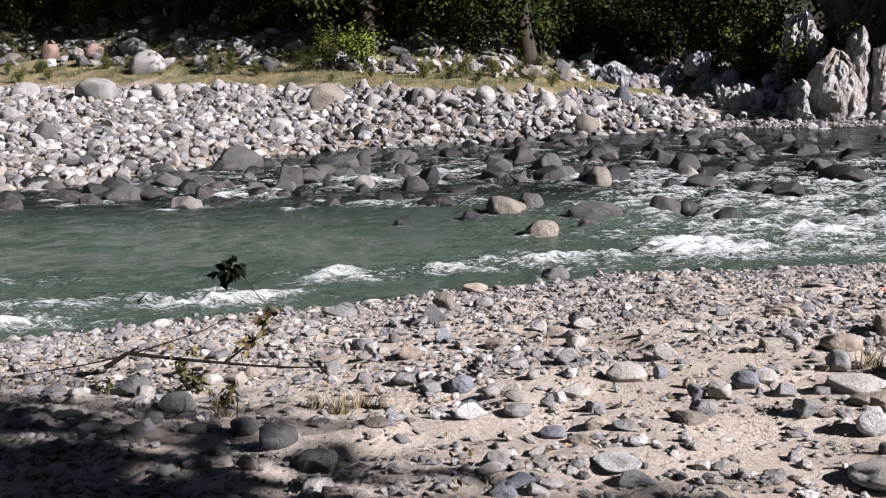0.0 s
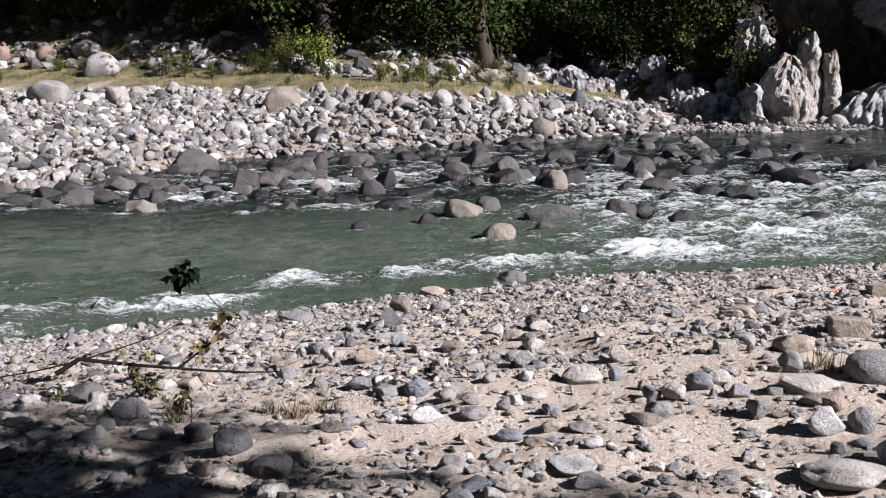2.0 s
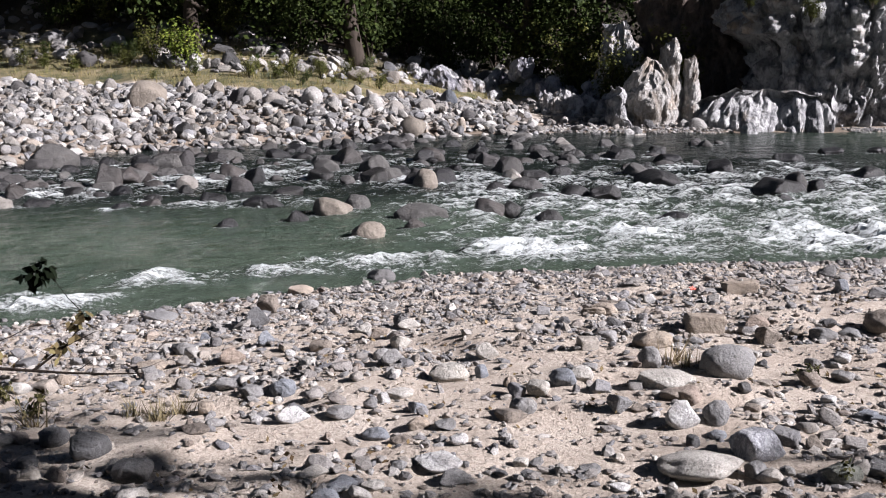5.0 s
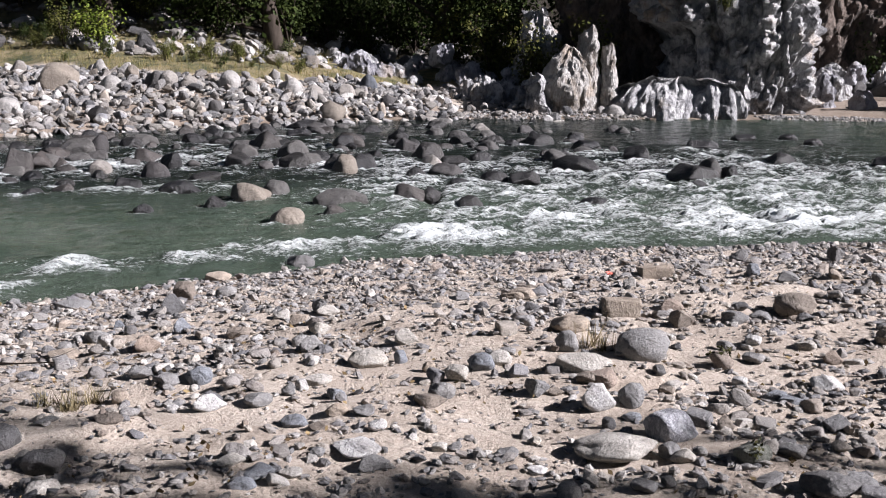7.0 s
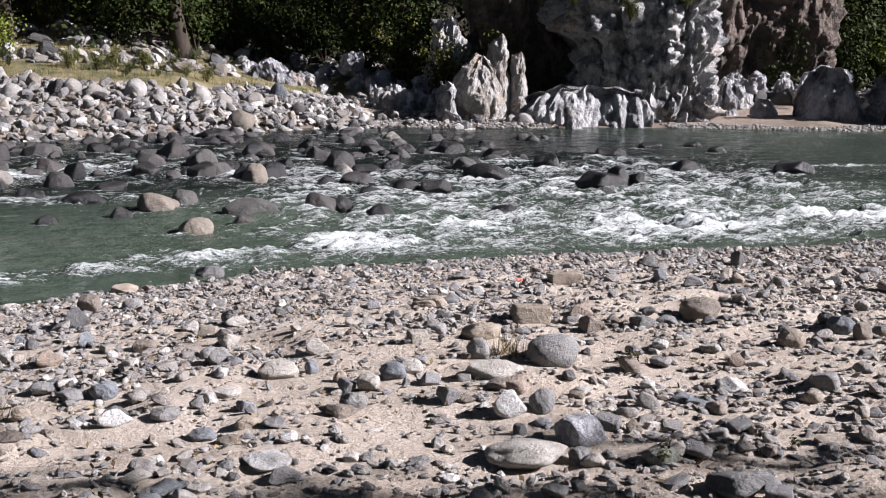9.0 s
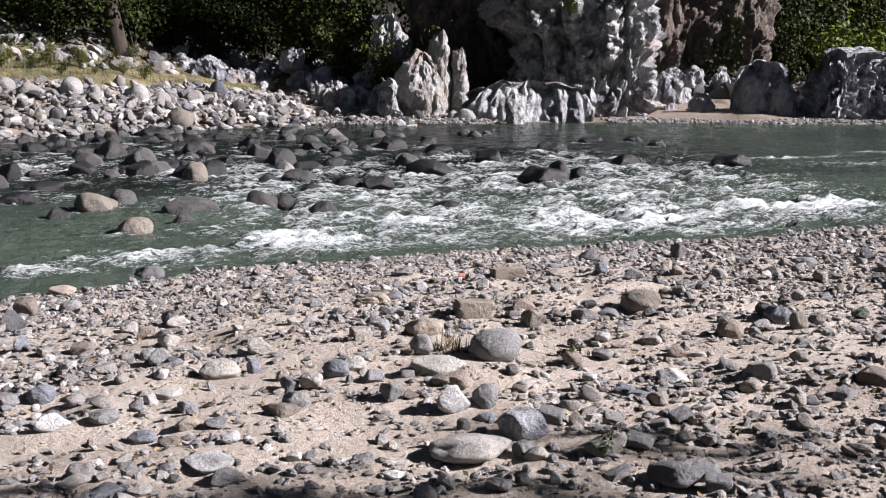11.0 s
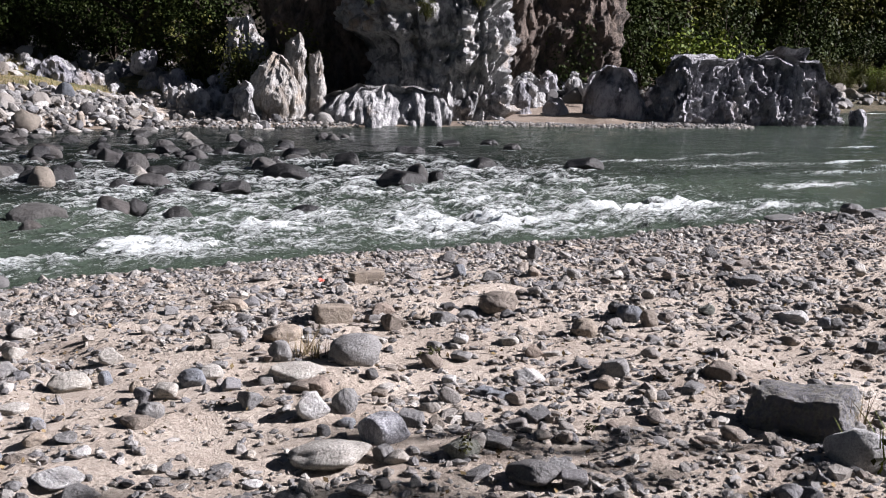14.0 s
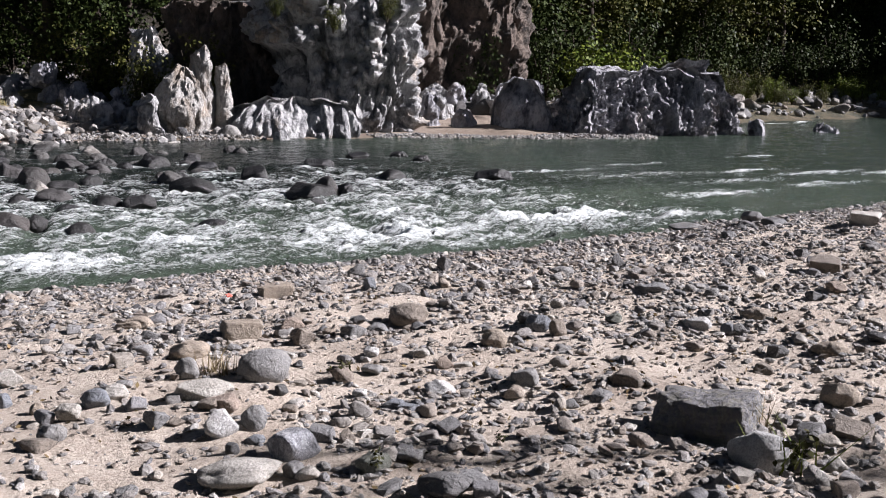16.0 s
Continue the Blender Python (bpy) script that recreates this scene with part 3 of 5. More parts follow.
bank_stone(0.66, 6.20, 0.129, 0.093, 0.120, -3, "grey", "round")
bank_stone(0.70, 5.92, 0.167, 0.124, 0.134, -9, "grey", "angular")
bank_stone(0.60, 7.28, 0.164, 0.138, 0.060, -1, "tan", "flat")
bank_stone(0.65, 7.39, 0.137, 0.102, 0.120, -7, "pale", "angular")
bank_stone(0.98, 7.39, 0.208, 0.154, 0.090, -5, "pale", "angular")
bank_stone(-0.06, 5.01, 0.071, 0.052, 0.050, 7, "white", "round")
bank_stone(-0.33, 4.80, 0.151, 0.133, 0.057, -4, "brown", "flat")
bank_stone(-0.61, 4.95, 0.127, 0.112, 0.038, 4, "grey", "flat")
bank_stone(0.17, 4.12, 0.142, 0.126, 0.044, -2, "pale", "flat")
bank_stone(0.27, 4.01, 0.151, 0.133, 0.067, 1, "blue", "flat")
bank_stone(0.80, 14.71, 0.287, 0.218, 0.249, -9, "dark", "angular")
bank_stone(1.25, 11.99, 0.367, 0.298, 0.276, -5, "dark", "round")
bank_stone(2.57, 14.29, 0.477, 0.422, 0.172, -7, "blue", "flat")
bank_stone(0.96, 5.60, 0.254, 0.188, 0.141, 0, "pale", "round")
bank_stone(1.25, 5.99, 0.152, 0.113, 0.133, -15, "pale", "angular")
bank_stone(1.14, 5.60, 0.086, 0.063, 0.109, -8, "blue", "angular")
bank_stone(1.24, 5.35, 0.082, 0.061, 0.091, -20, "tan", "round")
bank_stone(1.33, 5.11, 0.136, 0.102, 0.131, -15, "pale", "angular")
bank_stone(1.49, 5.23, 0.163, 0.121, 0.122, -24, "blue", "round")
bank_stone(1.61, 5.31, 0.157, 0.116, 0.113, -7, "pale", "round")
bank_stone(1.18, 4.80, 0.148, 0.110, 0.116, -15, "grey", "round")
bank_stone(1.11, 4.74, 0.181, 0.134, 0.093, -5, "brown", "angular")
bank_stone(0.81, 4.44, 0.094, 0.069, 0.065, -12, "white", "angular")
bank_stone(0.68, 4.19, 0.222, 0.197, 0.079, 1, "white", "flat")
bank_stone(1.62, 4.70, 0.139, 0.104, 0.121, -21, "grey", "angular")
bank_stone(1.94, 4.88, 0.131, 0.097, 0.083, -26, "brown", "angular")
bank_stone(2.22, 7.06, 0.206, 0.181, 0.081, -16, "tan", "flat")
bank_stone(1.02, 4.16, 0.077, 0.056, 0.063, -5, "pale", "angular")
bank_stone(0.39, 4.00, 0.115, 0.102, 0.047, 3, "pale", "flat")
bank_stone(2.21, 5.89, 0.270, 0.201, 0.151, -18, "tan", "round")
bank_stone(2.05, 5.49, 0.151, 0.113, 0.167, -30, "grey", "round")
bank_stone(2.02, 5.16, 0.350, 0.260, 0.140, -19, "pale", "flat")
bank_stone(2.01, 4.90, 0.208, 0.185, 0.104, -28, "rust", "flat")
bank_stone(1.85, 4.50, 0.183, 0.138, 0.181, -17, "white", "angular")
bank_stone(2.39, 5.24, 0.336, 0.255, 0.235, -15, "grey", "round")
bank_stone(2.71, 6.33, 0.324, 0.242, 0.163, -23, "tan", "block")
bank_stone(3.12, 6.42, 0.196, 0.145, 0.108, -23, "rust", "angular")
bank_stone(2.99, 6.01, 0.192, 0.143, 0.165, -37, "brown", "angular")
bank_stone(3.33, 5.98, 0.194, 0.172, 0.121, -28, "grey", "flat")
bank_stone(3.94, 6.31, 0.319, 0.240, 0.210, -41, "brown", "round")
bank_stone(2.01, 4.50, 0.138, 0.103, 0.157, -21, "grey", "round")
bank_stone(1.97, 4.39, 0.100, 0.073, 0.066, -27, "blue", "round")
bank_stone(2.03, 4.11, 0.264, 0.198, 0.185, -20, "slate", "angular")
bank_stone(1.81, 4.27, 0.071, 0.052, 0.081, -34, "dark", "round")
bank_stone(1.72, 3.97, 0.390, 0.285, 0.140, -20, "pale", "round")
bank_stone(1.93, 3.90, 0.115, 0.085, 0.093, -22, "grey", "angular")
bank_stone(2.31, 4.15, 0.084, 0.062, 0.097, -29, "brown", "angular")
bank_stone(2.21, 3.74, 0.172, 0.128, 0.116, -29, "green", "round")
bank_stone(2.38, 3.73, 0.133, 0.098, 0.086, -24, "grey", "angular")
bank_stone(3.20, 4.76, 0.200, 0.176, 0.117, -34, "white", "flat")
bank_stone(2.87, 4.53, 0.166, 0.144, 0.068, -25, "blue", "flat")
bank_stone(4.02, 5.40, 0.183, 0.137, 0.146, -36, "tan", "round")
bank_stone(5.69, 8.52, 0.178, 0.133, 0.203, -23, "dark", "angular")
bank_stone(5.06, 9.12, 0.197, 0.148, 0.193, -25, "dark", "angular")
bank_stone(4.49, 7.83, 0.131, 0.098, 0.157, -38, "blue", "angular")
bank_stone(4.64, 7.54, 0.199, 0.147, 0.117, -35, "grey", "angular")
bank_stone(3.74, 8.07, 0.327, 0.244, 0.143, -16, "tan", "block")
bank_stone(2.28, 7.07, 0.244, 0.217, 0.117, -21, "tan", "flat")
bank_stone(2.34, 3.39, 0.257, 0.191, 0.123, -42, "dark", "round")
bank_stone(1.89, 3.53, 0.058, 0.043, 0.072, -29, "white", "angular")
bank_stone(2.47, 3.40, 0.158, 0.117, 0.095, -39, "grey", "round")
bank_stone(4.46, 5.52, 0.192, 0.143, 0.163, -36, "blue", "round")
bank_stone(4.46, 5.31, 0.137, 0.103, 0.161, -42, "brown", "angular")
bank_stone(3.99, 5.36, 0.193, 0.144, 0.154, -42, "tan", "round")
bank_stone(3.58, 4.51, 0.182, 0.163, 0.128, -41, "grey", "flat")
bank_stone(6.16, 7.36, 0.258, 0.189, 0.128, -42, "grey", "round")
bank_stone(7.10, 7.66, 0.147, 0.110, 0.177, -33, "dark", "angular")
bank_stone(6.12, 6.17, 0.301, 0.268, 0.107, -33, "grey", "flat")
bank_stone(5.91, 4.94, 0.228, 0.169, 0.135, -47, "tan", "round")
bank_stone(5.48, 4.81, 0.113, 0.084, 0.108, -59, "blue", "round")
bank_stone(5.62, 4.12, 0.250, 0.186, 0.125, -48, "tan", "round")
bank_stone(5.38, 4.31, 0.153, 0.137, 0.109, -47, "dark", "flat")
bank_stone(4.01, 4.18, 0.213, 0.189, 0.123, -36, "brown", "flat")
bank_stone(3.79, 3.39, 0.570, 0.435, 0.301, -52, "moss", "rough")
bank_stone(3.66, 2.97, 0.296, 0.224, 0.258, -62, "egg", "round")
bank_stone(4.75, 3.39, 0.219, 0.164, 0.175, -52, "tan", "round")
bank_stone(4.24, 2.93, 0.214, 0.158, 0.092, -64, "brown", "block")
bank_stone(12.57, 12.07, 0.671, 0.602, 0.199, -40, "grey", "flat")
bank_stone(23.98, 17.19, 0.857, 0.777, 0.278, -47, "dark", "flat")
bank_stone(18.85, 14.56, 0.456, 0.366, 0.265, -55, "dark", "round")
bank_stone(12.66, 8.95, 0.489, 0.368, 0.242, -44, "pale", "block")
bank_stone(8.32, 6.24, 0.334, 0.251, 0.223, -61, "brown", "block")
bank_stone(3.84, 2.64, 0.127, 0.111, 0.081, -45, "grey", "flat")
bank_stone(13.22, 11.36, 0.367, 0.313, 0.243, -50, "dark", "round")
bank_stone(12.77, 10.52, 0.476, 0.357, 0.179, -44, "dark", "angular")
bank_stone(3.62, 6.19, 0.199, 0.172, 0.117, -24, "grey", "flat")
bank_stone(-1.05, 13.33, 0.225, 0.175, 0.146, 3, "white", "round")
bank_stone(-0.70, 14.22, 0.161, 0.126, 0.177, 11, "pale", "angular")
bank_stone(0.93, 7.46, 0.142, 0.111, 0.130, -9, "dark", "angular")
bank_stone(0.42, 6.45, 0.084, 0.065, 0.056, -2, "white", "angular")
bank_stone(-0.45, 7.73, 0.088, 0.069, 0.096, -3, "blue", "angular")
bank_stone(-0.68, 7.31, 0.124, 0.096, 0.080, 9, "pale", "round")
bank_stone(0.13, 6.65, 0.077, 0.060, 0.066, 0, "white", "round")
bank_stone(-0.22, 5.75, 0.166, 0.129, 0.101, 10, "grey", "angular")
bank_stone(2.45, 14.47, 0.303, 0.237, 0.211, -9, "grey", "round")
bank_stone(3.47, 14.93, 0.318, 0.248, 0.133, -20, "pale", "flat")
bank_stone(1.70, 5.45, 0.103, 0.080, 0.063, -10, "grey", "angular")
bank_stone(2.96, 7.98, 0.126, 0.099, 0.111, -25, "white", "angular")
bank_stone(2.60, 7.56, 0.143, 0.111, 0.087, -14, "grey", "angular")
bank_stone(3.20, 6.07, 0.100, 0.078, 0.073, -33, "tan", "angular")
bank_stone(3.85, 6.16, 0.104, 0.081, 0.061, -26, "tan", "round")
bank_stone(4.13, 5.30, 0.112, 0.087, 0.100, -39, "grey", "angular")
bank_stone(3.45, 5.10, 0.123, 0.096, 0.107, -27, "rust", "angular")
bank_stone(3.01, 5.17, 0.140, 0.109, 0.085, -36, "grey", "angular")
bank_stone(4.44, 5.63, 0.127, 0.099, 0.121, -45, "dark", "angular")
bank_stone(3.57, 5.10, 0.159, 0.124, 0.043, -32, "pale", "flat")
bank_stone(3.42, 5.33, 0.146, 0.113, 0.062, -30, "pale", "flat")
bank_stone(3.19, 5.50, 0.111, 0.087, 0.090, -23, "white", "angular")
bank_stone(2.72, 5.52, 0.065, 0.051, 0.062, -31, "dark", "angular")
bank_stone(0.70, 4.96, 0.105, 0.082, 0.088, -16, "blue", "angular")
bank_stone(0.67, 4.70, 0.129, 0.100, 0.063, 0, "tan", "flat")
bank_stone(0.78, 4.63, 0.114, 0.089, 0.069, -10, "grey", "angular")
bank_stone(0.73, 4.05, 0.151, 0.117, 0.076, -10, "grey", "angular")
bank_stone(0.52, 4.19, 0.077, 0.060, 0.056, -6, "grey", "round")
bank_stone(1.71, 4.69, 0.090, 0.071, 0.051, -19, "brown", "angular")
bank_stone(1.67, 3.57, 0.120, 0.093, 0.073, -27, "grey", "angular")
bank_stone(1.77, 3.57, 0.072, 0.056, 0.059, -34, "dark", "angular")
bank_stone(2.34, 4.82, 0.096, 0.075, 0.070, -23, "brown", "angular")
bank_stone(2.75, 4.84, 0.091, 0.071, 0.072, -25, "white", "angular")
bank_stone(2.48, 4.72, 0.079, 0.062, 0.038, -22, "white", "flat")
bank_stone(2.83, 4.62, 0.158, 0.123, 0.077, -28, "blue", "flat")
bank_stone(1.28, 4.05, 0.104, 0.081, 0.057, -11, "grey", "angular")
bank_stone(1.36, 3.91, 0.101, 0.079, 0.043, -18, "white", "flat")
bank_stone(2.36, 4.96, 0.082, 0.064, 0.072, -31, "dark", "angular")
bank_stone(-1.69, 5.15, 0.142, 0.110, 0.054, 14, "grey", "flat")
bank_stone(-2.28, 6.06, 0.129, 0.100, 0.090, 23, "dark", "angular")
bank_stone(0.56, 5.18, 0.079, 0.062, 0.092, -6, "white", "angular")
bank_stone(0.65, 5.28, 0.177, 0.138, 0.078, -1, "pale", "flat")
bank_stone(0.20, 3.94, 0.134, 0.105, 0.059, -7, "blue", "flat")
bank_stone(3.56, 4.09, 0.097, 0.075, 0.071, -40, "grey", "angular")
bank_stone(3.93, 2.78, 0.108, 0.085, 0.099, -49, "pale", "angular")
bank_stone(4.89, 4.00, 0.144, 0.112, 0.096, -44, "brown", "angular")
bank_stone(5.54, 4.76, 0.125, 0.098, 0.102, -48, "grey", "angular")
bank_stone(5.78, 3.98, 0.135, 0.106, 0.085, -59, "brown", "angular")
bank_stone(6.11, 4.12, 0.161, 0.126, 0.098, -62, "dark", "angular")
bank_stone(5.07, 5.46, 0.131, 0.102, 0.106, -42, "green", "angular")
bank_stone(5.38, 4.98, 0.211, 0.165, 0.093, -43, "egg", "flat")
bank_stone(18.84, 15.92, 0.416, 0.324, 0.304, -54, "dark", "angular")
bank_stone(8.94, 6.99, 0.190, 0.148, 0.139, -44, "dark", "angular")
bank_stone(7.25, 5.31, 0.199, 0.155, 0.109, -61, "rust", "angular")
bank_stone(6.63, 5.04, 0.139, 0.108, 0.102, -51, "dark", "angular")
bank_stone(11.96, 10.35, 0.357, 0.279, 0.196, -44, "dark", "angular")
bank_stone(10.91, 9.71, 0.249, 0.194, 0.141, -52, "dark", "angular")

# ---- boulders in the river ----
river_boulder(-4.65, 25.05, 1.04, 0.73, 35, "stone")
river_boulder(-2.92, 21.01, 0.61, 0.64, 32, "brown")
river_boulder(-6.18, 24.23, 0.68, 0.36, -9, "stone")
river_boulder(-5.31, 22.49, 0.69, 0.36, -11, "stone")
river_boulder(-5.59, 20.22, 0.54, 0.37, 18, "dark")
river_boulder(-4.38, 18.55, 0.54, 0.33, -10, "pale")
river_boulder(-3.74, 18.75, 0.53, 0.19, 19, "dark")
river_boulder(-9.89, 28.71, 0.96, 0.68, 21, "pale")
river_boulder(-12.27, 34.27, 0.99, 0.81, 28, "stone")
river_boulder(-8.35, 22.32, 0.81, 0.33, 18, "dark")
river_boulder(-2.11, 24.26, 0.66, 0.45, -6, "stone")
river_boulder(-1.77, 24.90, 0.36, 0.46, 27, "stone")
river_boulder(-0.88, 25.74, 0.67, 0.35, 13, "stone")
river_boulder(-0.68, 22.29, 0.60, 0.40, -23, "brown")
river_boulder(-0.51, 20.26, 0.52, 0.36, -19, "stone")
river_boulder(-0.22, 21.45, 0.38, 0.42, 7, "dark")
river_boulder(-1.50, 20.88, 0.42, 0.31, -6, "pale")
river_boulder(1.26, 22.99, 0.53, 0.38, -8, "stone")
river_boulder(1.78, 24.49, 0.71, 0.54, 10, "brown")
river_boulder(2.27, 23.18, 0.63, 0.44, -13, "stone")
river_boulder(2.95, 20.27, 0.49, 0.46, 13, "tan")
river_boulder(5.04, 25.76, 0.45, 0.37, 0, "dark")
river_boulder(5.01, 22.33, 0.64, 0.44, -10, "brown")
river_boulder(4.81, 21.03, 0.44, 0.29, -29, "pale")
river_boulder(5.92, 21.51, 0.43, 0.26, -20, "dark")
river_boulder(8.18, 24.61, 0.77, 0.35, -5, "dark")
river_boulder(9.25, 24.98, 0.45, 0.27, 4, "dark")
river_boulder(7.32, 19.51, 0.95, 0.44, -42, "dark")
river_boulder(5.30, 18.34, 0.58, 0.28, -34, "dark")
river_boulder(5.79, 18.09, 0.59, 0.30, -6, "dark")
river_boulder(4.06, 19.09, 0.39, 0.27, 5, "dark")
river_boulder(3.47, 16.72, 0.54, 0.34, -32, "brown")
river_boulder(3.79, 16.65, 0.33, 0.28, 4, "dark")
river_boulder(4.19, 15.76, 0.41, 0.25, -1, "dark")
river_boulder(2.33, 16.46, 0.81, 0.33, 1, "stone")
river_boulder(2.12, 15.51, 0.32, 0.19, -16, "brown")
river_boulder(1.38, 14.92, 0.45, 0.28, -8, "tan")
river_boulder(1.01, 17.12, 0.60, 0.37, -10, "tan")
river_boulder(1.43, 17.60, 0.47, 0.33, 12, "stone")
river_boulder(0.45, 16.51, 0.31, 0.22, -10, "dark")
river_boulder(-0.07, 18.16, 0.64, 0.25, -9, "dark")
river_boulder(-0.89, 18.57, 0.55, 0.27, 25, "dark")
river_boulder(-0.57, 16.15, 0.28, 0.17, 23, "dark")
river_boulder(0.37, 19.51, 0.52, 0.20, 22, "dark")
river_boulder(4.60, 18.09, 0.39, 0.19, 1, "dark")
river_boulder(6.06, 15.41, 0.44, 0.19, -42, "dark")
river_boulder(7.13, 24.88, 0.57, 0.27, -36, "dark")
river_boulder(0.26, 26.16, 0.53, 0.31, 2, "dark")
river_boulder(-2.33, 18.07, 0.33, 0.17, 25, "dark")
river_boulder(-1.89, 18.37, 0.31, 0.18, 25, "brown")
river_boulder(-6.72, 21.09, 0.47, 0.30, 25, "dark")
river_boulder(-6.12, 20.25, 0.51, 0.24, 40, "dark")
river_boulder(-6.93, 20.21, 0.57, 0.28, 2, "brown")
river_boulder(-3.36, 20.01, 0.45, 0.24, -4, "dark")
river_boulder(3.74, 24.97, 0.49, 0.30, -17, "dark")
river_boulder(3.88, 22.24, 0.37, 0.27, -22, "dark")
river_boulder(7.81, 28.46, 0.56, 0.25, -25, "pale")
river_boulder(9.14, 20.93, 0.58, 0.47, -43, "dark")
river_boulder(8.99, 18.14, 0.88, 0.39, -33, "dark")
river_boulder(9.51, 18.42, 0.51, 0.49, -51, "brown")
river_boulder(9.78, 18.24, 0.35, 0.31, -26, "dark")
river_boulder(11.72, 19.85, 0.69, 0.34, -8, "dark")
river_boulder(13.81, 19.00, 0.87, 0.35, -39, "dark")
river_boulder(11.66, 23.05, 0.77, 0.30, -21, "dark")
river_boulder(6.08, 15.45, 0.43, 0.19, -16, "dark")
river_boulder(13.56, 24.66, 0.55, 0.22, -7, "dark")
river_boulder(14.79, 24.66, 0.48, 0.20, -19, "dark")
river_boulder(14.69, 23.38, 0.46, 0.21, -16, "dark")
river_boulder(8.66, 17.19, 0.32, 0.17, -35, "dark")

# ---- boulders on the far bar and at the foot of the wood ----
far_boulder(-3.58, 34.54, 1.38, 0.80, 20, "tan")
far_boulder(-11.87, 38.33, 1.86, 0.93, -16, "white")
far_boulder(-14.98, 39.94, 1.16, 0.68, -5, "white")
far_boulder(-9.19, 36.82, 0.87, 0.65, 12, "pale")
far_boulder(-9.01, 39.11, 0.80, 0.51, -8, "pale")
far_boulder(-7.82, 36.97, 0.56, 0.42, 19, "stone")
far_boulder(-7.82, 39.24, 0.61, 0.58, 18, "pale")
far_boulder(-2.48, 36.23, 0.57, 0.53, -17, "white")
far_boulder(-2.00, 33.58, 0.76, 0.51, -13, "white")
far_boulder(-1.43, 34.51, 0.47, 0.55, -22, "tan")
far_boulder(-0.76, 33.75, 0.53, 0.54, 18, "stone")
far_boulder(-0.37, 33.72, 0.62, 0.57, -8, "pale")
far_boulder(0.30, 33.62, 0.85, 0.44, -5, "pale")
far_boulder(1.40, 33.44, 0.71, 0.63, -11, "white")
far_boulder(6.04, 36.20, 0.67, 0.62, -19, "blue")
far_boulder(4.22, 31.69, 0.93, 0.65, -2, "tan")
far_boulder(-2.16, 30.19, 0.72, 0.48, -13, "brown")
far_boulder(-4.49, 30.74, 0.73, 0.49, 3, "white")
far_boulder(3.27, 34.07, 0.83, 0.54, -15, "white")
far_boulder(2.93, 35.69, 0.40, 0.46, 1, "white")
far_boulder(1.98, 33.04, 0.45, 0.41, 22, "white")
far_boulder(3.97, 34.06, 0.65, 0.48, -6, "pale")
far_boulder(5.10, 34.91, 0.76, 0.48, 23, "pale")
far_boulder(-5.10, 38.07, 0.62, 0.49, -22, "pale")
far_boulder(-10.01, 36.49, 0.69, 0.52, 2, "white")
far_boulder(-10.09, 27.98, 0.61, 0.56, 5, "stone")
far_boulder(-6.18, 34.95, 0.66, 0.49, 23, "pale")
far_boulder(0.93, 31.38, 0.51, 0.45, 21, "stone")
far_boulder(6.28, 33.95, 0.55, 0.42, 1, "stone")
far_boulder(-12.43, 31.74, 0.60, 0.58, 13, "white")
far_boulder(-13.10, 47.80, 1.33, 0.78, 24, "white")
far_boulder(-10.88, 47.13, 0.61, 0.63, 12, "white")
far_boulder(-11.56, 44.24, 1.57, 0.95, 23, "white")
far_boulder(-14.94, 48.34, 0.91, 0.65, 22, "rust")
far_boulder(-17.06, 48.94, 0.79, 0.91, -1, "rust")
far_boulder(-9.12, 43.55, 0.70, 0.49, 8, "white")
far_boulder(-6.54, 42.70, 0.92, 0.67, -16, "stone")
far_boulder(-1.18, 40.63, 0.76, 0.69, -3, "dark")
far_boulder(-0.42, 39.95, 0.69, 0.54, 18, "white")
far_boulder(8.61, 47.14, 1.07, 0.77, 4, "white")
far_boulder(7.23, 43.87, 0.76, 0.50, -11, "white")

rng = np.random.RandomState(11)
# smaller boulders among the large ones in the shallows
count = 0
while count < 225:
    x = rng.uniform(-12, 12)
    y = rng.uniform(19.0, 32.0)
    low = np.interp(x, (-12, -6, 0, 6, 12), (17, 19.5, 18.5, 19.5, 22.5))
    if y < low or y > float(far_shore(x)) - 0.6 or rng.rand() > np.interp(x, (-12, 2, 12), (1, 0.9, 0.3)) * np.interp(y - low, (0, 2, 12), (0.5, 1, 0.6)):
        continue
    if soft_noise(np.array(x * 0.8), np.array(y * 0.6), 33) < 0.42 and rng.rand() < 0.75:
        continue
    w = 0.2 + 0.5 * rng.rand() ** 1.8
    river_boulder(x, y, w, w * rng.uniform(0.38, 0.62), rng.uniform(0, 360), pick.choice(("dark", "dark", "brown", "stone", "stone")))
    count += 1
build_river()


def clear_of(x, y, grow=1.0):
    keep = np.ones(len(x), bool)
    for tx, ty, tr in TAKEN:
        keep &= (x - tx) ** 2 + (y - ty) ** 2 > (tr * grow) ** 2
    return keep


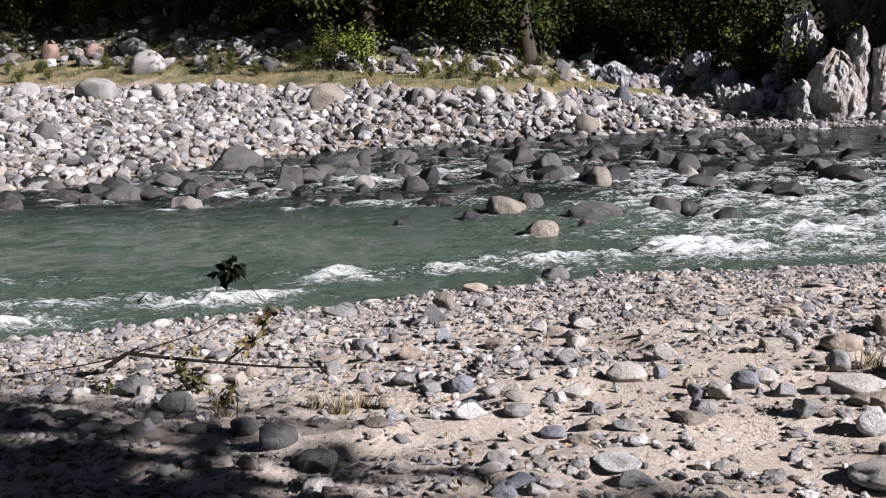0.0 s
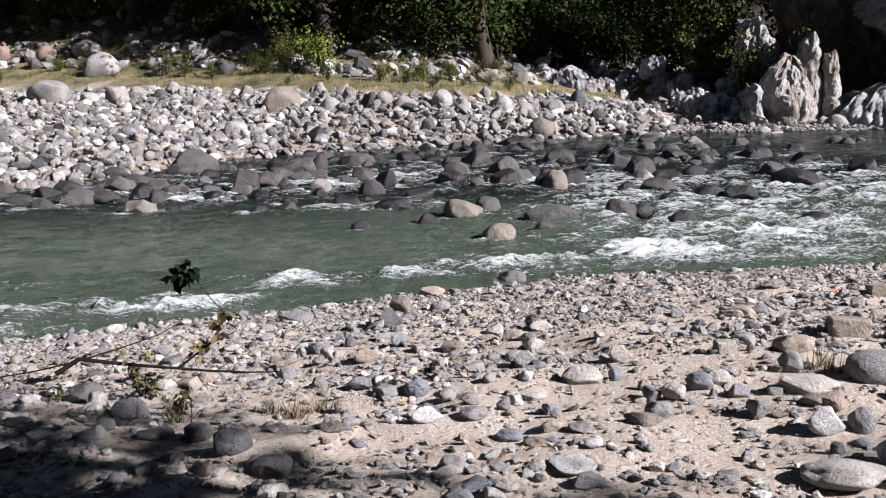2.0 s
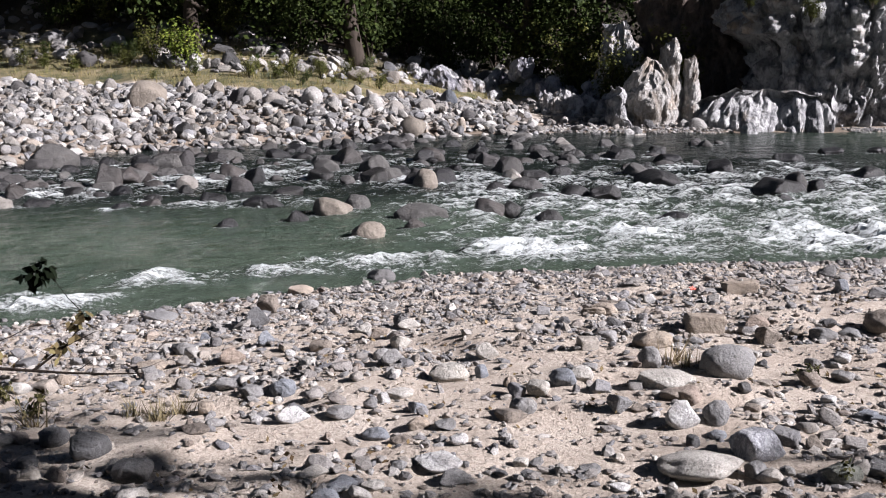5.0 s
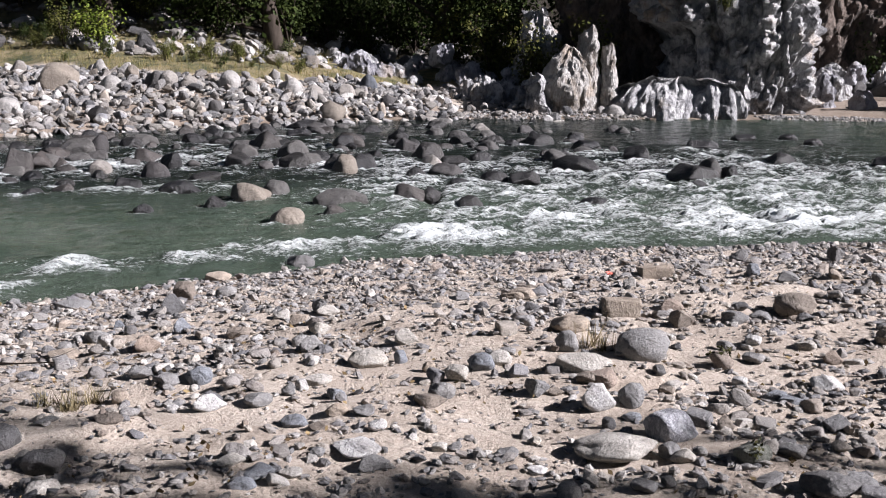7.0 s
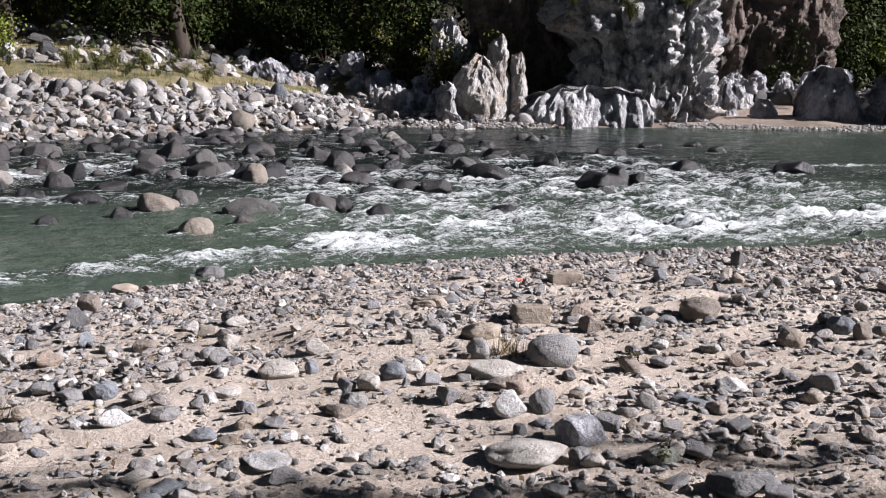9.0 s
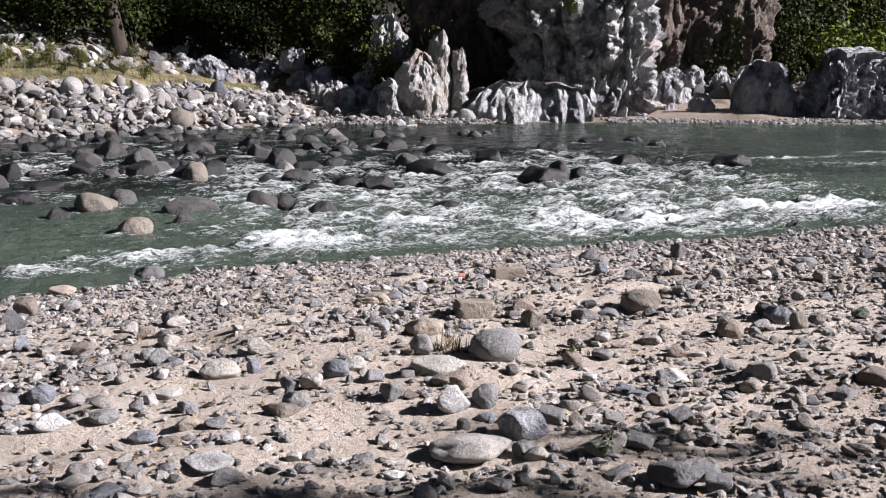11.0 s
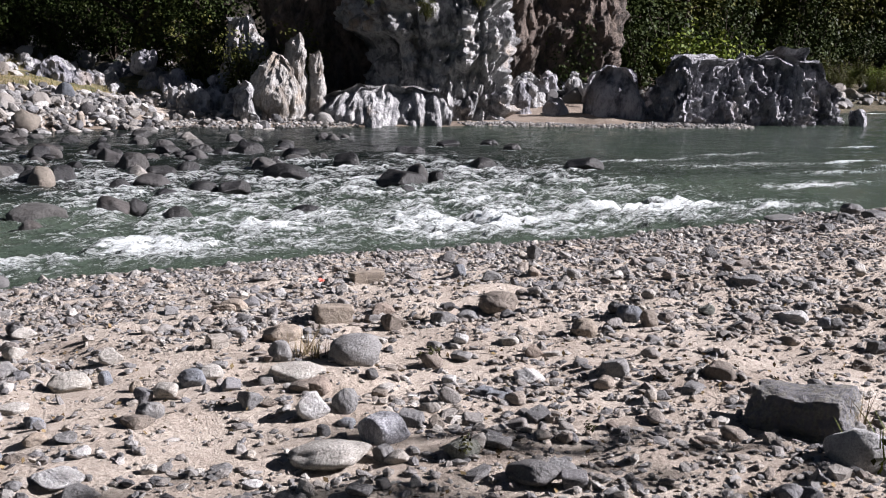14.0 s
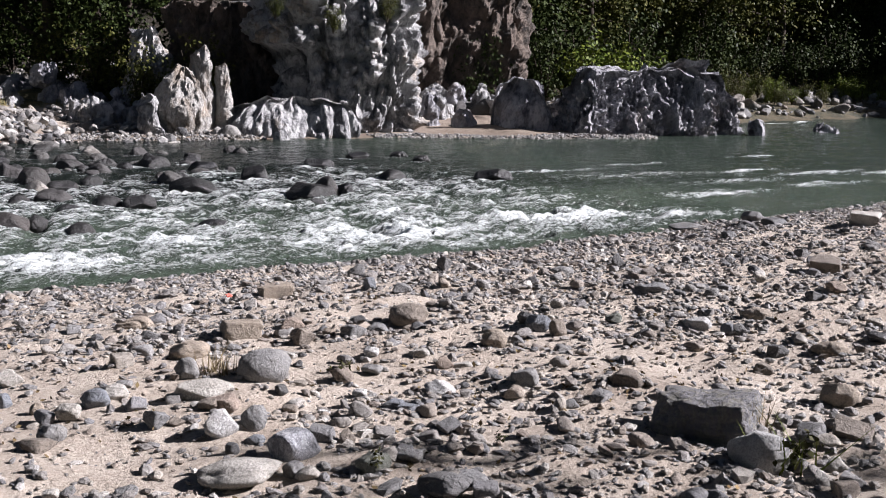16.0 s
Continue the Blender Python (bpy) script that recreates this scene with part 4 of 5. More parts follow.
def bank_points(n, sand_gaps):
    """Places on the near bank, thick along the water and in drifts, thin on the sand."""
    x, y = rng.uniform(-5.5, 22, n * 6), rng.uniform(2.2, 13, n * 6)
    d = near_shore(x) - y
    seen = (np.abs(np.arctan2(x, y) - 0.29) < 0.70) & (d > -0.5)
    drift = soft_noise(x * 1.1, y * 1.5, 31) * 0.6 + soft_noise(x * 3, y * 4, 32) * 0.4
    shore = np.clip(1.25 - d / 4.2, 0.26, 1)
    west = np.clip((1.0 - x) / 3.5, 0, 1)
    east = np.clip((x - 3.2) / 2.5, 0, 1)
    front = np.clip((4.9 - 0.28 * x - y) / 0.8, 0, 1)
    want = np.clip(np.maximum.reduce([shore, 0.8 * west, 0.55 * east, 0.8 * front]) + sand_gaps * np.clip(drift * 2.4 - 1.0, 0, 1), 0, 1)
    keep = np.where(seen & (rng.rand(n * 6) < want))[0][:n]
    x, y = x[keep], y[keep]
    ok = clear_of(x, y, 0.8)
    return x[ok], y[ok]


MEDIUM, SMALL, TINY = base_shapes(2, 16, 300), base_shapes(1, 14, 400, ("angular", "flat")), base_shapes(1, 8, 500)
BROKEN = base_shapes(1, 18, 340, ("angular", "flat", "angular", "block"))
# cobbles that can be told apart near the camera are single stones
x, y = bank_points(4600, 0.9)
size = 0.045 + 0.075 * rng.rand(len(x)) ** 2.4
near = np.where((y < 7.6) & (np.abs(np.arctan2(x, y) - 0.29) < 0.68))[0]
near = near[np.argsort(-size[near])][:280]
COBBLES = [stone_mesh("cobble", 700 + j, ("angular", "angular", "flat", "block")[j % 4], 3, COBBLE) for j in range(10)]
for i in near:
    h = size[i] * rng.uniform(0.5, 0.8)
    ob = new("cobble", COBBLES[rng.randint(10)])
    ob.matrix_basis = Matrix.Translation((x[i], y[i], float(ground_height(x[i], y[i])) + 0.28 * h)) @ Euler((rng.normal(0, 0.2), rng.normal(0, 0.2), rng.uniform(0, 6.28))).to_matrix().to_4x4() @ Matrix.Diagonal((size[i] * 1.15, size[i] * 0.85, h, 1))
    tagged(ob, "small weathered river cobble lying on sand", "stone", "cobbles on the near bank")
rest = np.setdiff1d(np.arange(len(x)), near)
tagged(scatter("cobble_drift", BROKEN, x[rest], y[rest], size[rest], GRAVEL, rng, 0.24, (0.4, 0.8)), "mixed grey and buff cobbles strewn over the bank", "cobbles", kind="stuff")
x, y = bank_points(40000, 1.0)
tagged(scatter("pebble_drift", SMALL, x, y, 0.018 + 0.044 * rng.rand(len(x)) ** 1.6, GRAVEL, rng, 0.18, (0.3, 0.7)), "mixed grey and buff pebbles strewn over the bank", "pebbles", kind="stuff")
x, y = bank_points(26000, 1.2)
near = y < 6.8
tagged(scatter("grit", TINY, x[near], y[near], 0.008 + 0.013 * rng.rand(near.sum()), GRAVEL, rng), "fine grit on the sand", "gravel", kind="stuff")


def bar_points(n):
    x = rng.uniform(-26, 12.5, n * 5)
    s, c = far_shore(x), np.interp(x, CREST_X, CREST_Y)
    y = s - 0.8 + (c - s + 0.9) * rng.rand(n * 5)
    keep = rng.rand(n * 5) < np.interp(x, (-26, 6.5, 9.0, 12.5), (1, 1, 0.25, 0.02)) * (c - s + 1) / 22
    return x[keep][:n], y[keep][:n]


x, y = bar_points(15000)
size = 0.10 + 0.30 * rng.rand(len(x)) ** 2.2
edge = np.argsort(np.hypot(x, y) - 12 * size)[:240]
BARS = [stone_mesh("bar_stone", 800 + j, ("round", "round", "flat", "angular")[j % 4], 2, BAR_STONE) for j in range(10)]
for i in edge:
    h = size[i] * rng.uniform(0.5, 0.8)
    ob = new("bar_stone", BARS[rng.randint(10)])
    ob.matrix_basis = Matrix.Translation((x[i], y[i], float(ground_height(x[i], y[i])) + 0.3 * h)) @ Euler((rng.normal(0, 0.25), rng.normal(0, 0.25), rng.uniform(0, 6.28))).to_matrix().to_4x4() @ Matrix.Diagonal((size[i] * 1.15, size[i] * 0.85, h, 1))
    tagged(ob, "sunlit rounded stone on the far cobble bar", "stone", "stones on the far bar")
rest = np.setdiff1d(np.arange(len(x)), edge)
large = rest[size[rest] > 0.22]
small = rest[size[rest] <= 0.22]
tagged(scatter("bar_cobbles", MEDIUM, x[large], y[large], size[large], BAR_STUFF, rng, 0.02, (0.4, 0.75), 0.5), "sunlit bar of rounded grey and white cobbles", "cobbles", kind="stuff")
tagged(scatter("bar_pebbles", SMALL, x[small], y[small], size[small] * 1.15, BAR_STUFF, rng, 0.1, (0.4, 0.75), 0.5), "small sunlit stones between the cobbles of the bar", "pebbles", kind="stuff")
# fine shingle: at the sandy landing and on the low spit under the cliff
x = np.concatenate([rng.uniform(7, 14, 1500), rng.uniform(17.5, 27.5, 2200)])
y = far_shore(x) + np.where(x < 15, rng.uniform(-0.2, 1.3, len(x)), rng.uniform(-0.3, 0.7, len(x)))
tagged(scatter("shingle", SMALL, x, y, 0.05 + 0.09 * rng.rand(len(x)) ** 2, BAR_STUFF, rng), "low spit of pale shingle at the waterline", "shingle", kind="stuff")
# broken rock at the foot of the wood
x = np.concatenate([rng.uniform(-24, 16, 1100), rng.uniform(20, 34, 160), rng.uniform(36, 62, 260)])
y = np.interp(x, CREST_X, CREST_Y) + np.where(x < 17, rng.uniform(3.2, 10.5, len(x)), np.where(x < 35, rng.uniform(1.0, 6.0, len(x)), rng.uniform(-4.0, 1.0, len(x))))
tagged(scatter("rubble", MEDIUM, x, y, 0.16 + 0.55 * rng.rand(len(x)) ** 2.2, BAR_STUFF, rng, 0.2, (0.5, 0.9)), "broken pale rock at the foot of the wood", "rubble", kind="stuff")


# ---- cliff and crags ----
def crag(name, x, y, z, w, d, h, turn, seed, mat, label="", parent=None, chip=0.6, taper=0.2, tall=1.4, lean=0.0, level=6, square=3.0):
    """A limestone mass chiselled into flat tilted facets, large ones first, and split by cracks; its foot is sunk below z."""
    rg = np.random.RandomState(seed)
    bm = bmesh.new()
    bmesh.ops.create_icosphere(bm, subdivisions=level, radius=1.0)
    P = np.array([v.co[:] for v in bm.verts])
    F = np.array([[v.index for v in f.verts] for f in bm.faces])
    bm.free()
    P *= (np.abs(P) ** square).sum(1)[:, None] ** (-1 / square)
    Q = np.stack([P[:, 0] * w / 2, P[:, 1] * d / 2, np.where(P[:, 2] > 0, P[:, 2] * h, P[:, 2] * 0.4)], 1)
    out = P * (1, 1, 0.5)
    out /= np.linalg.norm(out, axis=1)[:, None]
    s = Vector((seed * 3.7, seed * 1.3, seed * 2.1))
    swell = np.array([noise.noise(Vector(q) * (0.9 / chip) * 0.8 + s) for q in Q])
    Q += out * (0.42 * chip * swell)[:, None]
    squash = np.array((1, 1, 1 / tall))
    cuts = int(np.clip(2.4 * (2 * w * h + 2 * d * h + w * d) / (chip * chip * tall), 24, 260))
    Q0 = Q.copy()
    for k in range(cuts):
        r = chip * (1.5 * (1 - k / cuts) ** 1.5 + 0.28) * rg.uniform(0.7, 1.3)
        i = rg.randint(len(Q))
        n = out[i] + rg.normal(0, 0.42, 3) * (1, 1, 0.7)
        n /= np.linalg.norm(n)
        c = Q0[i] - out[i] * r * rg.uniform(-0.05, 0.20)
        e = (Q - c) * squash
        over = (Q - c) @ n
        hit = ((e * e).sum(1) < r * r) & (over > 0)
        Q[hit] -= n * np.minimum(over[hit], 0.4 * r)[:, None]
    gone = np.linalg.norm(Q - Q0, axis=1)
    Q = Q0 + (Q - Q0) * np.minimum(1.0, 0.55 * chip / np.maximum(gone, 1e-6))[:, None]
    for k in range(int(1.2 * w * h / chip)):
        i = rg.randint(len(Q))
        n = np.array((rg.normal(0, 1), rg.normal(0, 1), rg.normal(0, 0.3)))
        n /= np.linalg.norm(n)
        e = Q - Q[i]
        hit = (np.abs(e @ n) < 0.05) & (np.abs(e[:, 2]) < 1.3 * chip * tall) & ((e[:, :2] ** 2).sum(1) < (1.2 * chip) ** 2)
        Q[hit] -= out[hit] * 0.2 * chip
    fine = np.array([noise.fractal(Vector(q) * 3.2 + s, 0.75, 2.1, 5) for q in Q])
    Q += out * (0.05 * min(1.0, chip + 0.3) * fine)[:, None]
    up = np.clip(Q[:, 2:3] / h, 0, 1.2)
    Q[:, :2] *= 1 - taper * up ** 1.3
    Q[:, 0] += lean * Q[:, 2]
    ob = new(name, mesh_from(name, Q, F, mat, False))
    ob.matrix_basis = pose(x, y, z, 0, 0, turn)
    if parent:
        ob.parent = parent
        return tagged(ob, label)
    return tagged(ob, label, "rock", "limestone outcrops")


def drape(name, loop, top, mat, label, parent=None, seed=1, swell=(0.5, 0.3, 0.14, 0.06), stretch=0.5, cell=0.055, view_top=4.8, carve=None, dome=0.0, notch=0.0, lumps=1.4):
    """A solid mass of weathered limestone on a closed plan: worn ribs, knobs and pits at four scales that run down the face. The plan's first points, up to the
    one marked None, are the finely modelled side."""
    cut = loop.index(None)
    fine, rough = loop[:cut], loop[cut + 1:]
    ring = []
    for (ax, ay), (bx, by) in zip(fine[:-1], fine[1:]):
        n = max(2, int(math.hypot(bx - ax, by - ay) / cell))
        ring += [(ax + (bx - ax) * i / n, ay + (by - ay) * i / n) for i in range(n)]
    ring += [fine[-1]] + rough
    P = np.array(ring)
    for _ in range(6):
        Q = 0.5 * P + 0.25 * (np.roll(P, 1, 0) + np.roll(P, -1, 0))
        P[1:len(P) - len(rough) - 1] = Q[1:len(P) - len(rough) - 1]
    along = np.roll(P, -1, 0) - np.roll(P, 1, 0)
    out = np.stack([along[:, 1], -along[:, 0]], -1) / np.linalg.norm(along, axis=1)[:, None]
    middle = P.mean(0)
    if ((P - middle) * out).sum() < 0:
        out = -out
    seen = min(top, view_top)
    levels = list(np.arange(-0.35, seen, cell)) + ([] if top <= view_top else list(np.linspace(seen, top, 10)))
    s = Vector((seed * 3.7, seed * 1.9, seed * 2.3))
    crestline = np.array([1 + notch * (noise.noise(Vector((x * 1.1, y * 1.1, 0)) + s) + 0.6 * noise.noise(Vector((x * 3.1, y * 3.1, 0)) - s) + 0.35 * noise.noise(Vector((x * 7.3, y * 7.3, 3.0)) + s)) for x, y in P])
    V = []
    for z0 in levels:
        for i, (x, y) in enumerate(P):
            z = z0 * crestline[i]
            q = Vector((x, y, z * stretch))
            big = noise.noise(q * 0.75 + s)
            bend = 0.25 * noise.noise_vector(q * 1.1 + s)
            rib = 1 - 1.7 * noise.voronoi((q + bend) * lumps - s)[0][0]
            knob = 1 - 1.7 * noise.voronoi((Vector((x, y, z * 0.6)) + bend) * lumps * 2.7 + s)[0][0]
            pit = 1 - 2.2 * abs(noise.noise(Vector((x, y, z * 0.65)) * 8.0 - s))
            d = swell[0] * big + swell[1] * rib + swell[2] * knob + swell[3] * pit
            if carve:
                d -= carve(x, y, z)
            if dome:
                d -= dome * max(0.0, z0 / top) ** 2.2
            V.append((x + out[i, 0] * d, y + out[i, 1] * d, z + 0.5 * swell[3] * pit + 0.25 * swell[2] * knob))
    m = len(P)
    last = np.array(V[-m:])
    c = last.mean(0)
    for k in np.linspace(0.94, 0.0, 14):
        for p in last:
            q = c + (p - c) * k
            rough_top = 0.22 * noise.noise(Vector(q) * 1.4 + s) + 0.12 * noise.noise(Vector(q) * 3.6 - s)
            V.append((q[0], q[1], q[2] + 0.22 * dome * (1 - k * k) + rough_top * min(1.0, 4 * (1 - k)) * (k > 0)))
    rows = len(V) // m
    i = np.arange(rows * m).reshape(rows, m)
    j = np.roll(i, -1, 1)
    F = np.stack([i[:-1], j[:-1], j[1:], i[1:]], -1).reshape(-1, 4)
    ob = new(name, mesh_from(name, np.array(V), F, mat, False))
    if parent:
        ob.parent = parent
        return tagged(ob, label)
    return tagged(ob, label, "rock", "limestone outcrops")


def hollow(x, y, z):
    """The recess in the cliff's foot beside the ledge, and the overhang of its sunlit edge."""
    side = min(1.0, max(0.0, (16.5 - x) / 0.7))
    low = max(0.0, 1 - ((z - 1.7) / 1.25) ** 2)
    return 1.0 * side * low ** 0.5 - 0.05 * max(0.0, z) * (x > 18.6)


cliff = tagged(new("cliff", None), "tall broken limestone cliff with a sunlit pillar and dark hollows", "cliff")
drape("cliff_face", [(16.0, 36.2), (15.6, 34.4), (15.6, 33.3), (15.85, 32.8), (16.2, 32.5), (16.6, 32.6), (17.1, 32.2), (17.7, 32.3), (18.2, 31.8), (18.9, 31.7), (19.5, 31.9), (19.8, 32.8), (20.4, 34.8), None, (24.0, 40.0), (24.0, 46.0), (17.0, 45.0), (16.0, 40.0)],
      4.5, LIMESTONE, "bulging grey limestone face with a sunlit pillar", cliff, 3, (0.4, 0.55, 0.36, 0.07), 0.5, 0.05, 4.6, hollow, 0.0, 0.0, 1.7)
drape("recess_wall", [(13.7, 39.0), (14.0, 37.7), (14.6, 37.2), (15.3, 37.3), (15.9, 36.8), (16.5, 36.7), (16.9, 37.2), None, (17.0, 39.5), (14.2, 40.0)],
      4.4, SHADED_BROWN_ROCK, "shaded brown rock wall", cliff, 31, (0.35, 0.4, 0.2, 0.06), 0.6, 0.07, 4.6, None, 0.1, 0.05, 1.5)
drape("ledge_rock", [(13.2, 33.0), (13.35, 32.2), (13.9, 31.6), (14.6, 31.35), (15.3, 31.2), (15.9, 30.95), (16.5, 30.75), (17.0, 30.75), (17.3, 31.1), None, (17.2, 32.2), (15.2, 32.9), (13.8, 33.4)],
      1.02, LIMESTONE, "ribbed limestone ledge at the waterline below the cliff", None, 8, (0.25, 0.36, 0.15, 0.03), 0.35, 0.05, 4.6, None, 0.85, 0.1)
crag("standing_rock", 10.75, 32.75, 0.15, 1.05, 1.1, 1.22, 30, 6, LIMESTONE, "rounded grey limestone boulder on the sandy landing", None, 0.5, 0.1, 1.0, 0.0, 5, 2.3)
drape("standing_rock", [(11.30, 33.55), (11.40, 32.75), (11.80, 32.45), (12.30, 32.40), (12.60, 32.65), (12.65, 33.25), None, (12.30, 33.85), (11.70, 33.95)],
      2.1, OCHRE_FOOT, "tall limestone boulder with an ochre foot", None, 12, (0.2, 0.24, 0.12, 0.035), 0.8, 0.05, 4.6, None, 0.62, 0.08, 1.5)
drape("rock_needle", [(12.30, 33.55), (12.35, 33.05), (12.65, 32.85), (12.95, 32.95), (13.05, 33.35), None, (12.85, 33.85), (12.45, 33.85)],
      2.75, OCHRE_FOOT, "thin sunlit limestone needle with ochre stains", None, 15, (0.16, 0.16, 0.09, 0.04), 0.6, 0.05, 4.6, None, 0.22, 0.12)
drape("rock_needle", [(13.05, 33.15), (13.10, 32.80), (13.35, 32.70), (13.50, 32.95), None, (13.40, 33.25), (13.15, 33.30)],
      2.1, OCHRE_FOOT, "thin sunlit limestone needle with ochre stains", None, 17, (0.12, 0.12, 0.07, 0.03), 0.6, 0.05, 4.6, None, 0.12, 0.12)
drape("shaded_crag", [(11.9, 38.6), (12.1, 37.9), (12.6, 37.5), (13.2, 37.7), (13.4, 38.3), None, (13.3, 39.4), (12.1, 39.4)],
      3.1, LIMESTONE, "shaded limestone crag among the trees", None, 19, (0.2, 0.3, 0.16, 0.05), 0.6, 0.06, 4.6, None, 0.55, 0.2)
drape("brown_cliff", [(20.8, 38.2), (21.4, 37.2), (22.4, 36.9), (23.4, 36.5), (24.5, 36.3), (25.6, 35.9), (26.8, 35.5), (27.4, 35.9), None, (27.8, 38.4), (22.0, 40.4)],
      6.0, SHADED_BROWN_ROCK, "shaded brown cliff behind the boulders", None, 27, (0.4, 0.35, 0.2, 0.06), 0.7, 0.085, 4.6, None, 0.2, 0.05, 1.3)
crag("foot_boulder", 21.2, 33.4, 0.2, 1.0, 0.9, 1.25, 0, 14, JAGGED, "rounded boulder in the shade of the cliff", None, 0.5, 0.25, 1.0, 0.0, 5, 2.2)
crag("foot_boulder", 21.9, 32.1, 0.0, 1.5, 0.9, 1.05, 0, 12, JAGGED, "rounded boulder in the shade of the cliff", None, 0.55, 0.2, 1.0, 0.0, 5, 2.2)
drape("foot_boulder", [(22.6, 31.6), (22.9, 30.7), (23.5, 30.2), (24.1, 29.9), (24.4, 30.2), None, (24.4, 31.2), (23.4, 31.9)],
      1.75, JAGGED, "wedge-shaped boulder with one sunlit face", None, 21, (0.2, 0.14, 0.07, 0.03), 0.8, 0.06, 4.6, None, 0.75, 0.1)
drape("jagged_rock", [(24.5, 30.2), (24.5, 29.2), (24.9, 28.6), (26.0, 28.5), (27.0, 28.2), (28.0, 28.1), (29.0, 27.7), (30.0, 27.6), (30.7, 27.4), (31.1, 28.0), None, (30.8, 29.3), (28.4, 30.6), (25.8, 31.0)],
      1.95, JAGGED, "jagged grey limestone block at the water's edge", None, 24, (0.4, -0.34, -0.3, 0.1), 0.5, 0.055, 4.6, None, 0.95, 0.5, 2.3)
crag("jagged_rock", 31.6, 27.3, -0.1, 0.8, 0.7, 0.7, 10, 16, JAGGED, "small jagged rock beside the large block", None, 0.35, 0.15)
crag("water_rock", 35.6, 27.4, -0.15, 1.3, 0.8, 0.55, -30, 17, JAGGED, "low dark rock standing in still water", None, 0.5, 0.2, 0.9)
crag("water_rock", 14.3, 30.95, -0.1, 0.52, 0.42, 0.48, 10, 18, LIMESTONE, "pale boulder standing in the water by the cliff", None, 0.2, 0.1, 1.0)
for x, y, z, w, h, k in ((10.6, 39.8, 1.05, 0.85, 0.42, 33), (9.9, 42.0, 1.6, 1.0, 0.5, 34), (11.7, 38.4, 0.7, 0.9, 0.7, 35), (12.4, 38.0, 0.6, 0.7, 0.55, 36), (11.1, 38.9, 0.9, 0.6, 0.35, 37), (10.0, 39.4, 1.0, 0.5, 0.3, 38)):
    crag("terrace_rock", x, y, z, 1.2 * w, w, 1.1 * h, 10, k, JAGGED, "angular grey limestone boulder at the back of the landing", None, 0.32, 0.1, 1.0, 0.0, 5, 2.6)
tumble = random.Random(23)
for k in range(46):
    x = tumble.uniform(5.6, 11.4)
    y = 41.3 + tumble.uniform(0, 4.2) - 0.25 * (x - 5.6)
    w = 0.35 + 0.75 * tumble.random() ** 1.6
    crag("terrace_rock", x, y, float(ground_height(x, y)) - 0.08, w * tumble.uniform(1.0, 1.5), w, w * tumble.uniform(0.5, 0.9), tumble.uniform(0, 180), 60 + k, tumble.choice((LIMESTONE, LIMESTONE, JAGGED)), "angular pale limestone block in the rock tumble below the wood", None, 0.3, 0.15, 1.0, 0.0, 4, 2.8)
for k in range(16):
    x = tumble.uniform(9.4, 11.9)
    y = 35.2 + tumble.uniform(0, 1.6) + 0.2 * (11.9 - x)
    w = 0.45 + 0.6 * tumble.random()
    crag("landing_rock", x, y, float(ground_height(x, y)) - 0.08, w * tumble.uniform(0.9, 1.3), w, w * tumble.uniform(0.7, 1.4), tumble.uniform(0, 180), 90 + k, tumble.choice((LIMESTONE, LIMESTONE, OCHRE_FOOT)), "broken limestone block heaped behind the sandy landing", None, 0.3, 0.2, 1.0, 0.0, 4, 2.8)
for k in range(40):
    x = tumble.uniform(21.5, 27.5)
    y = 35.4 - 0.42 * (x - 21.5) + tumble.uniform(0, 2.6)
    w = 0.3 + 0.6 * tumble.random() ** 1.6
    crag("cliff_rubble", x, y, float(ground_height(x, y)) - 0.05 + tumble.uniform(0, 0.5), w * tumble.uniform(1.0, 1.5), w, w * tumble.uniform(0.6, 1.1), tumble.uniform(0, 180), 120 + k, tumble.choice((LIMESTONE, OCHRE_FOOT, JAGGED)), "broken pale limestone fallen from the brown cliff", None, 0.3, 0.15, 1.0, 0.0, 4, 2.8)
for x, y, s, k in ((25.4, 34.6, 1.1, 0.6), (26.4, 34.2, 0.9, 0.55), (24.6, 34.8, 1.0, 0.7), (27.2, 33.6, 0.8, 0.5), (23.6, 35.2, 1.0, 0.7), (25.9, 35.6, 1.2, 0.9), (22.4, 35.8, 0.9, 0.6)):
    far_boulder(x, y, s, k, 35, "stone")
for x, y, s, k in ((12.7, 32.1, 0.45, 0.3), (13.1, 32.0, 0.75, 0.38), (13.6, 32.2, 0.4, 0.45)):
    far_boulder(x, y, s, k, 20, "white")


# ---- plants ----
def part(name, me, parent, label=""):
    ob = new(name, me)
    ob.parent = parent
    return tagged(ob, label)


def tube(points, radii, sides=7):
    """Vertices and quads of a tapering limb through the points."""
    V, F = [], []
    for i, (p, r) in enumerate(zip(points, radii)):
        d = (points[min(i + 1, len(points) - 1)] - points[max(i - 1, 0)]).normalized()
        a = d.orthogonal().normalized()
        b = d.cross(a)
        for k in range(sides):
            t = 2 * math.pi * k / sides
            V.append(p + (a * math.cos(t) + b * math.sin(t)) * r)
    for i in range(len(points) - 1):
        for k in range(sides):
            F.append((i * sides + k, i * sides + (k + 1) % sides, (i + 1) * sides + (k + 1) % sides, (i + 1) * sides + k))
    return V, F


def limbs_mesh(name, tubes, mat):
    V, F = [], []
    for v, f in tubes:
        F += [tuple(i + len(V) for i in q) for q in f]
        V += v
    return mesh_from(name, np.array([tuple(p) for p in V]), np.array(F), mat)


